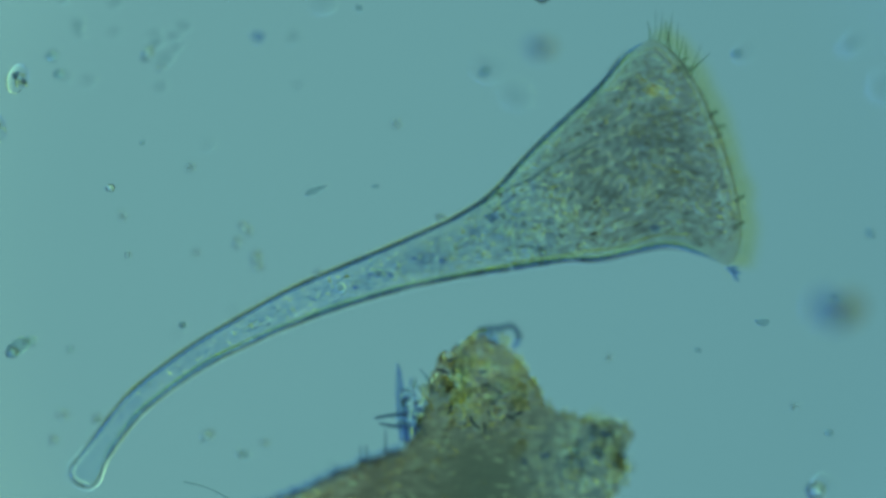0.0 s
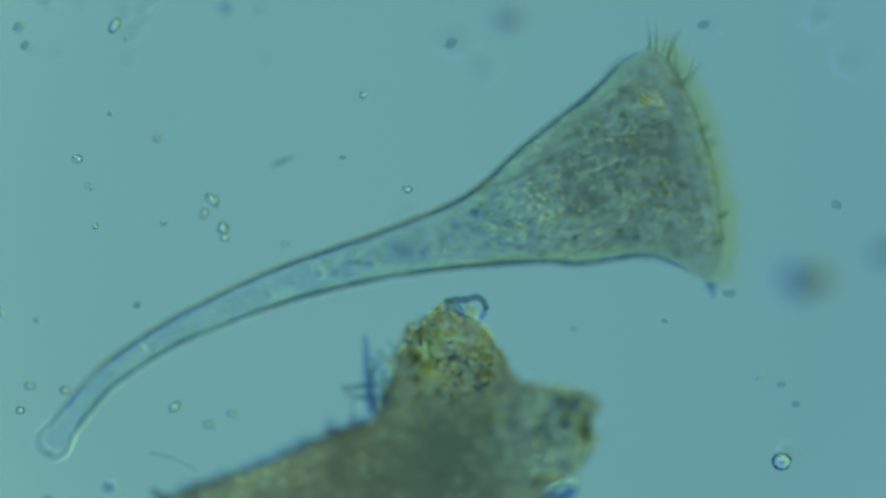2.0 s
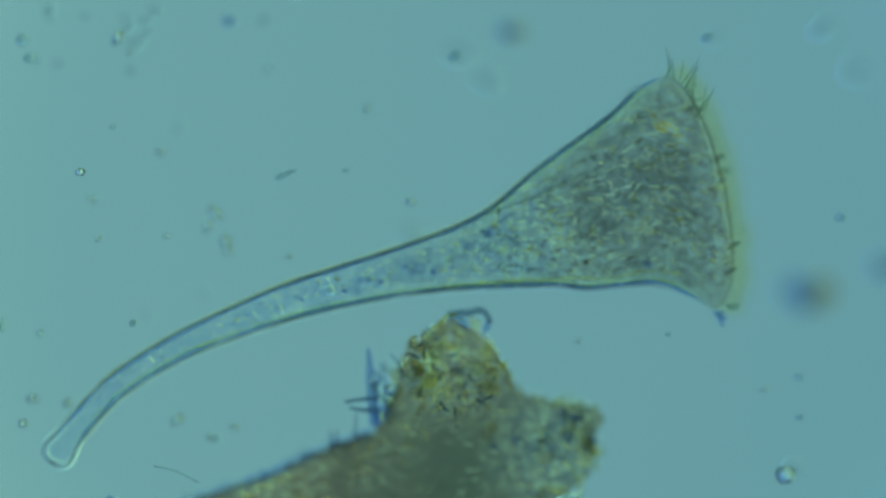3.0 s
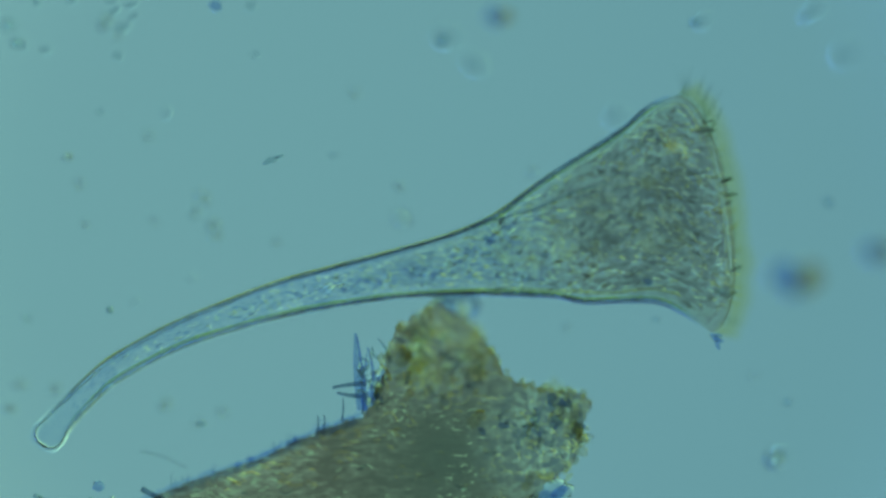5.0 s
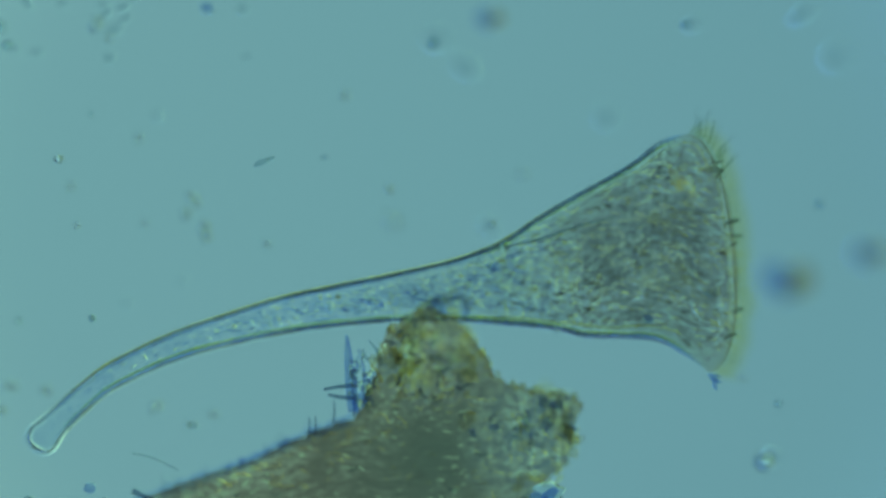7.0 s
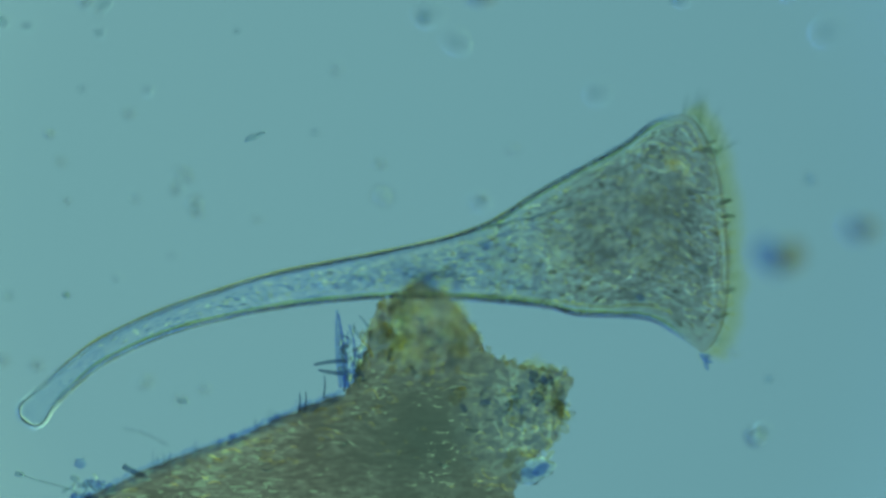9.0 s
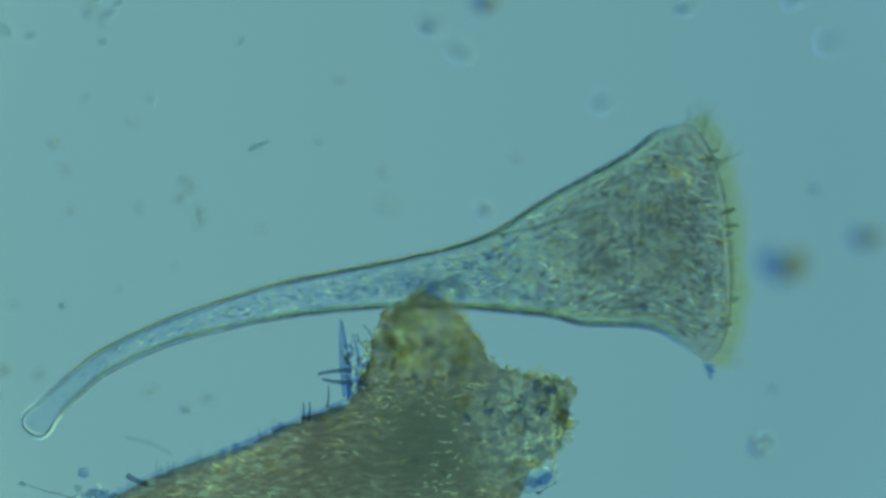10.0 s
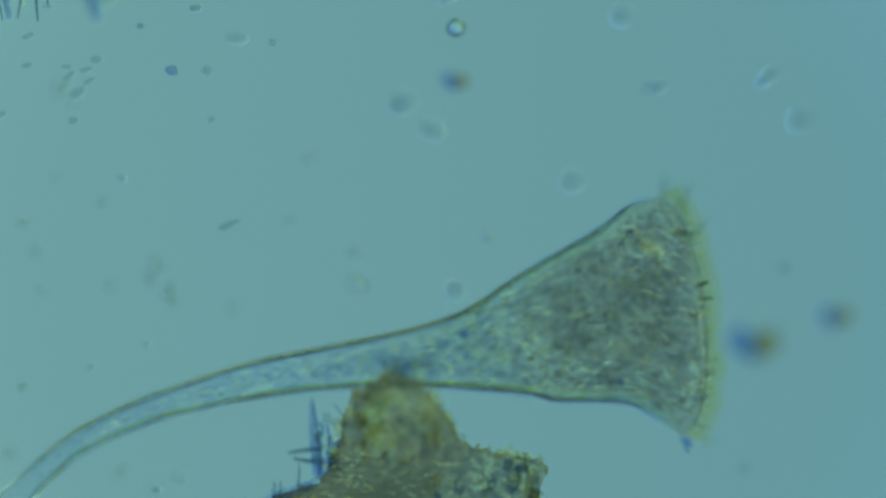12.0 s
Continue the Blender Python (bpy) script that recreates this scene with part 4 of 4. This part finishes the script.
    ridge(bm, [at(x, y, 40 - 1.6 * k) for k, (x, y) in enumerate(rows)], [UM * (5.0 - 2.5 * abs(k - 8) / 8) for k in range(17)])
    flat_sided(part("curl", bm, ROD, thing, "thick cream curl on the mound"))
    for k in range(9):
        bm = bmesh.new()
        a, d = rnd.uniform(0, 2 * math.pi), 24 * math.sqrt(rnd.random())
        lump(bm, (0, 0, 0), (rnd.uniform(4, 9), rnd.uniform(3, 6), 4), rnd.uniform(0, 180), 0.4, k * 2.3, sub=2)
        part("crumb", bm, GOLD if k % 3 else CRUMB_GOLD, thing).location = at(746 + d * math.cos(a), 664 + 1.1 * d * math.sin(a), 15)
    # shaggy fibres that fan out over the mound
    fans = [shard_meshes(m, rnd, 5, 22, 52, 1.3, 2.4, 1.6) for m in (GRAIN, DARK, FLECK, FLECK)]
    for k in range(56):
        a, r = radians(rnd.uniform(-165, -15)), rnd.uniform(30, 128)
        x, y = 778 + 0.72 * r * math.cos(a), 676 + r * math.sin(a)
        if y < 556:
            continue
        ob = new("fibre", rnd.choice(fans[k % 4]))
        ob.parent = thing
        ob.matrix_basis = Matrix.Translation(at(x, y, rnd.uniform(4, 34))) @ pose(0, 0, 0, rnd.uniform(-15, 15), rnd.uniform(-12, 12), -math.degrees(a) + rnd.gauss(0, 28))
    # bluish and golden flakes under the hooked rod
    for x, y, a, b, mat in ((796, 540, 15, 8, CRUMB_BLUE), (818, 542, 12, 9, CRUMB_GOLD), (840, 548, 6, 11, BLUE)):
        bm = bmesh.new()
        lump(bm, (0, 0, 0), (a, b, 4), rnd.uniform(0, 40), 0.5, x)
        part("crumb", bm, mat, thing).location = at(x, y, 48)
    # blue crumbs that stand for the lens's blue fringe along the left edge
    strew("crumb", blues, mat_pad, rnd, 6, thing, 1.004, 0.98, -10, side=lambda p: p[1] < 930 and p[0] < 680)
    # a thin bluish strip along the long edge, painted for the lens's colour fringe
    bm = bmesh.new()
    rim = mat_pad[0]
    edge = [p for p in rim if p[0] < 640 and 725 < p[1] < 955]
    rows = []
    for reach, z in ((-10, -18), (2, -16), (8, -20), (2, -26), (-10, -28)):
        rows.append([at(p[0] - 0.36 * reach, p[1] - 0.93 * reach * (1 + 0.9 * noise.noise(Vector((p[0] / 9, 0, 2)))), z) for p in edge])
    grid = [[bm.verts.new(p) for p in row] for row in rows]
    for r in range(4):
        for k in range(len(edge) - 1):
            bm.faces.new((grid[r][k], grid[r][k + 1], grid[r + 1][k + 1], grid[r + 1][k]))
    part("fringe_strip", bm, STRIP_BLUE, thing, "thin bluish colour fringe painted along the edge")
    # loose silt at the thin end of the mat
    thin_end = (np.array([(190 + 46 * math.cos(a), 905 + 24 * math.sin(a)) for a in np.linspace(0, 2 * math.pi, 60)]), np.array((190.0, 905.0)), -8, 0, None)
    strew("crumb", blues, thin_end, rnd, 9, thing, 1.0)
    strew("crumb", crumb_meshes(PEBBLE, rnd, 3, 4, 8), thin_end, rnd, 8, thing, 1.0)
    strew("shard", dark, thin_end, rnd, 8, thing, 1.0)
    # bristles along the long edge
    for k in range(22):
        u = rnd.random()
        x = 230 + 440 * u
        y = 897 - (x - 225) * 0.385 + rnd.uniform(-4, 6)
        a = rnd.uniform(-0.5, 0.9)
        L = rnd.uniform(10, 30)
        hair(thing, "bristle", x, y + 5, x + L * math.sin(a) * 0.5, y - L * math.cos(a), rnd.uniform(-40, -5), rnd.uniform(1.3, 2.6),
             BLUE if rnd.random() < 0.4 else DARK, rnd.uniform(-0.2, 0.2))
    # spikes beside the mound and the loop at its tip
    hair(thing, "spike", 640, 722, 629, 586, 0, 9, BLUE, -0.03, 0.3, "blue tapering spike")
    hair(thing, "spike", 645, 724, 631, 592, -4, 5.5, PEBBLE_CORE, 0.02, 0.3, "blue tapering spike")
    hair(thing, "spike", 655, 715, 650, 612, -8, 6, BLUE, 0.08, 0.3, "blue tapering spike")
    hair(thing, "prong", 648, 676, 588, 683, 2, 5, HOOK, 0.03, 0.5)
    hair(thing, "prong", 650, 698, 596, 692, -2, 5.5, HOOK, -0.04, 0.4)
    hair(thing, "prong", 690, 640, 668, 596, 0, 4, DARK, 0.1, 0.4)
    hair(thing, "prong", 690, 670, 672, 640, 0, 4, SHARD, 0.1, 0.4)
    bm = bmesh.new()
    rows = curve_through([(772, 530), (790, 524), (808, 524), (826, 519), (838, 525), (846, 542)], 18)
    tube(bm, [at(x, y, 56) for x, y in rows], [UM * (6.8 - 0.12 * k + 1.6 * noise.noise(Vector((k * 0.5, 0, 0)))) for k in range(19)], 8)
    part("tip_rod", bm, HOOK, thing, "short dark hooked rod at the tip")
    hair(thing, "tip_rod", 756, 548, 786, 526, 34, 5, SHARD, -0.2, 0.6)
    hair(thing, "stick", 250, 862, 286, 879, -8, 5.5, HOOK, 0.03, 0.8, "short dark stick at the edge")
    for x, y, h in ((560, 768, 36), (571, 765, 34), (604, 742, 40), (640, 730, 24)):
        hair(thing, "bristle", x, y, x + 2, y - h, -6, 2.2, HOOK, 0.05, 0.5)
    bm = bmesh.new()
    lump(bm, (0, 0, 0), (38, 22, 15), -22, 0.28, 4.4, sub=3)
    pebble = part("pebble", bm, PEBBLE_SKIN, thing, "clear blue rounded pebble")
    pebble.location = at(977, 870, 2)
    for x, y in ((936, 846), (948, 838), (962, 840), (975, 838), (930, 858), (940, 880), (952, 890), (1006, 842)):
        bm = bmesh.new()
        lump(bm, (0, 0, 0), (rnd.uniform(7, 12), rnd.uniform(5, 8), 6), rnd.uniform(0, 180), 0.6, x)
        part("crumb", bm, CRUMB_GOLD if x % 4 else CRUMB, thing).location = at(x, y, rnd.uniform(-8, 2))
    for dx, dy, a, b in ((12, -2, 17, 9), (-14, 2, 12, 8), (-2, 8, 12, 5)):
        bm = bmesh.new()
        lump(bm, (dx, dy, 6), (a, b, 4), -30, 0.4, dx)
        part("core", bm, CRUMB_BLUE if dx < 0 else PEBBLE_CORE, pebble)
    return thing


clump()


# ---- grains, cells and threads in the water ----
KINDS = {"glassy": (GLASSY, "water_grain", "small clear glassy grain floating in the water"),
         "dark": (DARK, "dark_speck", "small dark grey speck floating in the water"),
         "blue": (BLUE, "blue_speck", "blurred blue speck floating in the water"),
         "swarm": (HAZE, "small_speck", "soft grey speck in a loose swarm"),
         "lens": (LENS, "round_grain", "round clear grain with a dark edge in the water")}


def grain_thing(kind, x, y, z, a, b, turn, seed):
    bm = bmesh.new()
    lump(bm, (0, 0, 0), (a, b, min(a, b) * 0.8), turn, 0.16 if kind in ("glassy", "lens") else 0.34, seed)
    mat, name, label = KINDS[kind]
    if kind == "dark" and z < -50:
        mat, label = FAINT, "faint blurred grey speck floating deep in the water"
    ob = tagged(new(name, link_mesh(name, bm, mat)), label, "particle", "specks in the water")
    ob.location = at(x, y, z)
    return ob


def scatter(seed, kind, *rows):
    """Grains of one kind: place in plan, height, half-axes, turn."""
    for k, row in enumerate(rows):
        grain_thing(kind, *row, seed=seed + k * 1.7)


# clear grains high in the water
scatter(0.0, "glassy", (360, 347, 60, 17, 8, 40), (346, 371, 60, 7, 11, 20), (378, 397, 60, 10, 11, 0), (382, 414, 60, 10, 8, 0), (293, 713, 60, 13, 8, -35),
        (37, 676, 62, 10, 8, 0), (99, 684, 60, 9, 8, 0), (394, 726, 55, 9, 6, 10), (352, 744, 60, 8, 5, 0), (263, 239, 60, 8, 7, 0),
        (142, 324, 60, 8, 6, 50), (152, 393, 40, 6, 5, 0), (187, 38, 55, 16, 9, -60))
scatter(22.1, "glassy", (210, 62, 58, 8, 5, -50), (1330, 661, 58, 8, 4, -20), (1001, 575, 55, 6, 5, 0), (627, 162, 60, 7, 8, 0), (705, 328, 50, 9, 7, 20),
        (708, 384, -85, 14, 10, 20), (886, 390, 26, 7, 6, 0), (940, 300, -60, 9, 6, 0), (273, 389, 60, 6, 5, 0), (489, 426, 55, 7, 5, 0),
        (-52, 566, 40, 12, 10, 0), (120, 275, 30, 9, 7, 0), (20, 720, 50, 9, 7, 0))
# dark specks scattered through the water
scatter(23.8, "dark", (178, 195, 40, 5, 5, 0), (1160, 562, 40, 7, 4, 20), (590, 272, 40, 7, 4, 0), (478, 281, 6, 15, 6, -25), (494, 274, 4, 8, 4, -20),
        (783, 70, 46, 12, 9, -30), (-20, 545, 50, 12, 10, 0), (50, 560, 50, 7, 6, 0), (1464, 356, 50, 10, 8, 30), (20, 42, 52, 12, 11, 0),
        (30, 74, 40, 10, 9, 0), (1492, -136, -20, 7, 6, 0), (1229, 38, 40, 12, 8, -20))
scatter(113.9, "dark", (1392, 708, 40, 9, 6, 0), (-45, 557, 20, 24, 14, -30), (355, 747, -10, 10, 6, 0), (1275, 512, 20, 14, 7, 0), (560, -44, 0, 6, 6, 0),
        (66, 876, 0, 9, 6, 10), (164, 884, -4, 9, 7, 30), (176, 896, -4, 8, 6, 0))
# round, blue and amber grains
scatter(25.5, "lens", (1367, 810, 50, 18, 16, 0), (884, -69, 4, 17, 16, 0))
scatter(88.4, "blue", (175, 857, 0, 11, 10, 0))
# faint specks deep in the water
scatter(40.8, "dark", (840, 110, -90, 20, 14, 30), (880, 396, -66, 16, 12, 40), (494, -52, -60, 20, 9, 0), (874, -131, -60, 22, 10, -35),
        (789, 60, -90, 22, 15, 0), (1244, 34, -60, 14, 9, -30), (1179, -91, -90, 16, 14, 0), (1440, 14, -74, 20, 11, -38),
        (1426, 26, -70, 10, 8, 0), (1089, 202, -90, 16, 13, 0), (235, 532, -52, 7, 5, 0), (290, 196, -52, 7, 7, 0),
        (1385, 802, -60, 14, 10, 40))
scatter(125.8, "dark", (335, 490, -52, 6, 5, 0), (1500, 90, -120, 22, 14, -20))
# a loose swarm of small specks
scatter(57.8, "swarm", (126, -55, -30, 13, 5, -20), (442, 6, -40, 9, 8, 0), (199, 16, -24, 12, 6, -40),
        (230, 4, -24, 13, 5, -15), (234, 25, -28, 11, 5, -30), (247, -14, -34, 10, 7, 0), (194, -1, -30, 10, 4, 0), (214, 44, -40, 14, 8, -20), (59, -16, -28, 9, 11, 0),
        (62, 0, -28, 9, 6, 40), (124, -3, -36, 9, 5, -10), (39, 76, -34, 6, 9, 0), (30, 70, -36, 6, 5, 0))
scatter(79.9, "swarm", (77, 83, -40, 10, 6, 0), (206, 94, -34, 9, 7, 0), (450, 92, -38, 7, 5, -30), (160, -108, -34, 9, 5, 10), (34, -66, -26, 9, 11, 0))
scatter(70.0, "blue", (381, 6, -26, 11, 10, 20))
scatter(74.0, "dark", (325, -72, -28, 7, 6, 0), (423, -105, -28, 11, 6, 0))


def fringed_flake(x, y, z, r, turn):
    """A thick flake far under the plane in focus; its blue and amber sides paint the lens's colour fringe."""
    flake = tagged(new("fringed_flake"), "blurred flake with blue and amber colour fringe painted on", "particle")
    flake.location = at(x, y, z)
    for name, mat, dx, dy, a, b in (("blue_half", PEBBLE_CORE, -0.45, 0.0, 0.85, 0.8), ("amber_half", FLAKE_AMBER, 0.95, 0.1, 0.75, 0.85), ("tip", PEBBLE_CORE, 0.1, 0.75, 0.5, 0.45)):
        bm = bmesh.new()
        lump(bm, (dx * r, dy * r, 0), (a * r, b * r, 0.5 * r), turn, 0.3, r + dx)
        part(name, bm, mat, flake)
    return flake


fringed_flake(1408, 486, -150, 31, 25)
fringed_flake(1556, 440, -140, 19, 60)
fringed_flake(878, 22, -100, 16, 70)


def shell_cell(x, y, z, a, b, turn, label):
    """A small oval cell: clear wall with granules inside."""
    cell = tagged(new("oval_cell"), label, "cell")
    cell.location = at(x, y, z)
    rnd = random.Random(int(x) + 500)
    bm = bmesh.new()
    lump(bm, (0, 0, 0), (a, b, b * 0.8), turn, 0.12, x, sub=3)
    part("wall", bm, PEBBLE, cell)
    for k in range(9):
        bm = bmesh.new()
        lump(bm, (rnd.uniform(-0.55, 0.55) * a, rnd.uniform(-0.55, 0.55) * b, 0), (a * 0.26, a * 0.15, a * 0.15), rnd.uniform(0, 180), 0.3, k)
        part("granule", bm, (HOOK, CRUMB, GRAIN)[k % 3], cell)


shell_cell(-45, 82, 30, 28, 19, 110, "clear oval cell with dark wall and green granules")
shell_cell(-82, 168, 30, 26, 18, 80, "clear oval cell with dark wall and green granules")


def thread(points, z, w, mat, name, label):
    bm = bmesh.new()
    rows = curve_through(points, 16)
    tube(bm, [at(x, y, z + 3 * math.sin(k)) for k, (x, y) in enumerate(rows)], [w * UM] * 17, 6)
    tagged(new(name, link_mesh(name, bm, mat)), label, "thread")


thread([(66, 876), (100, 888), (140, 898), (185, 914)], 0, 1.6, DARK, "thread", "thin grey thread beside the detritus clump")
thread([(250, 795), (290, 805), (330, 825)], 20, 1.4, DARK, "thread", "thin grey thread beside the detritus clump")


def tuft(x, y, z, blades, label):
    """A bundle of tapering blades hanging together."""
    t = tagged(new("plant_tuft"), label, "tuft")
    for k, (dx, dy, ex, ey, w, mat) in enumerate(blades):
        hair(t, "blade", x + dx, y + dy, x + ex, y + ey, z, w, mat, 0.06 * (-1) ** k, 0.45)


tuft(94, -245, -16, [(0, 0, 0, 160, 12, CRUMB_BLUE), (6, 0, 4, 128, 9, CRUMB), (-12, 0, -13, 162, 3.4, HOOK), (13, 0, 14, 160, 3.4, HOOK), (27, 0, 25, 138, 8, CRUMB_GOLD),
                     (38, 0, 34, 122, 5, CRUMB), (66, 0, 50, 164, 4.6, HOOK), (56, 0, 55, 118, 12, CRUMB_BLUE), (72, -6, 68, 134, 4, HOOK), (78, -6, 84, 100, 8, CRUMB),
                     (96, -6, 112, 96, 7, CRUMB_GOLD)], "bundle of grey and brownish plant fibres")
# blue and amber blades side by side imitate the lens's colour fringe
tuft(204, -245, -84, [(0, 0, 45, 160, 15, CRUMB_BLUE), (6, 0, 46, 140, 9, BLUE), (24, -4, 66, 128, 12, FLAKE_PALE)], "blurred blue and brownish plant fibre")
tuft(345, -270, -100, [(0, 0, 18, 100, 20, CRUMB), (26, 0, 34, 94, 16, FLAKE_PALE)], "blurred blue and brownish plant fibre")


def swimmer(name, label, r):
    bm = bmesh.new()
    lump(bm, (0, 0, 0), (r, r * 0.7, r * 0.6), 20, 0.2, 3.1)
    return tagged(new(name, link_mesh(name, bm, DARK)), label, "particle")


SWIMMER = swimmer("swimming_speck", "tiny dark speck swimming through the water", 9)
DRIFTER = tagged(new("drifting_ring"), "tiny clear ring-shaped grain drifting in the water", "particle")
bm = bmesh.new()
lump(bm, (0, 0, 0), (8, 7, 6), 0, 0.15, 6.2)
part("wall", bm, DARK, DRIFTER)
bm = bmesh.new()
lump(bm, (0, 0, 4), (4, 4, 4), 0, 0.1, 1.2)
part("core", bm, GLASSY, DRIFTER)


# ---- what moves ----
def motions():
    # seconds, shift of the foot in x and y, turn in degrees anticlockwise, turn of the bell on the stalk
    sway = [(0, -10, 13, 8.85, 2.8), (0.5, -6, 13, 8.0, 2.8), (1.0, -8, 12, 7.3, 2.8), (1.5, -10, 11, 6.2, 2.1), (2.0, -9, 10.5, 5.35, 1.4),
            (2.5, -8, 10, 4.7, 1.2), (3.0, -5, 4, 3.85, 0.7), (4.0, -2, 0, 2.2, 0.2), (5.0, -0.5, 0, 0.67, 0), (5.5, 0, 0, 0, 0), (6.0, 0, -1, -1.03, 0),
            (6.5, 1, 1, -2.09, 0), (7.0, 3, 2, -2.52, 0), (8.0, 3, 1, -2.9, 0), (9.0, 3, 0, -3.02, 0), (9.5, 3, 1, -3.0, 0), (10.0, 3, 2, -2.94, 0),
            (10.5, 3, 2, -2.9, 0), (11.0, 8, 2, -2.95, 0.3), (11.5, 12, 1, -2.95, 0.8), (12.0, 12, 5, -2.6, 0.8)]
    walk(CILIATE, [(t, pose((FOOT[0] + x) * UM, -(FOOT[1] + y) * UM, 0, 0, 0, a)) for t, x, y, a, b in sway])
    walk(BELL, [(t, Matrix.Translation(HINGE) @ pose(0, 0, 0, 0, 0, b) @ Matrix.Translation(-HINGE)) for t, x, y, a, b in sway])
    walk(DRIFTER, [(t, pose(x * UM, -y * UM, 14 * UM, 0, 0, 20 * t)) for t, x, y in
                   ((0, 248, 518), (1, 240, 526), (2, 226, 534), (3.2, 211, 543), (5.5, 191, 547), (6.5, 184, 554), (9.5, 143, 560), (12, 118, 566))])
    walk(SWIMMER, [(t, pose(x * UM, -y * UM, 56 * UM, 0, 0, a)) for t, x, y, a in
                   ((0, 1400, 470, 0), (0.1, 1374, 501, 10), (0.2, 1327, 508, 30), (0.3, 1301, 562, 60), (0.4, 1324, 600, 80), (0.5, 1353, 617, 60), (1.0, 1314, 557, 20),
                    (1.5, 1407, 584, 0), (2.0, 1367, 673, 40), (2.5, 1327, 660, 60), (3.0, 1391, 638, 30), (4.0, 1500, 600, 10), (5.0, 1620, 560, 0), (12.0, 1900, 500, 0))])
    for ob, p, flat, tilt, a in BEATING:
        walk(ob, [(k / 10, Matrix.Translation(p) @ pose(0, 0, 0, 0, tilt, flat + 17 * math.sin(2 * math.pi * k / 10 * 1.1 - 5 * a))) for k in range(121)])


motions()
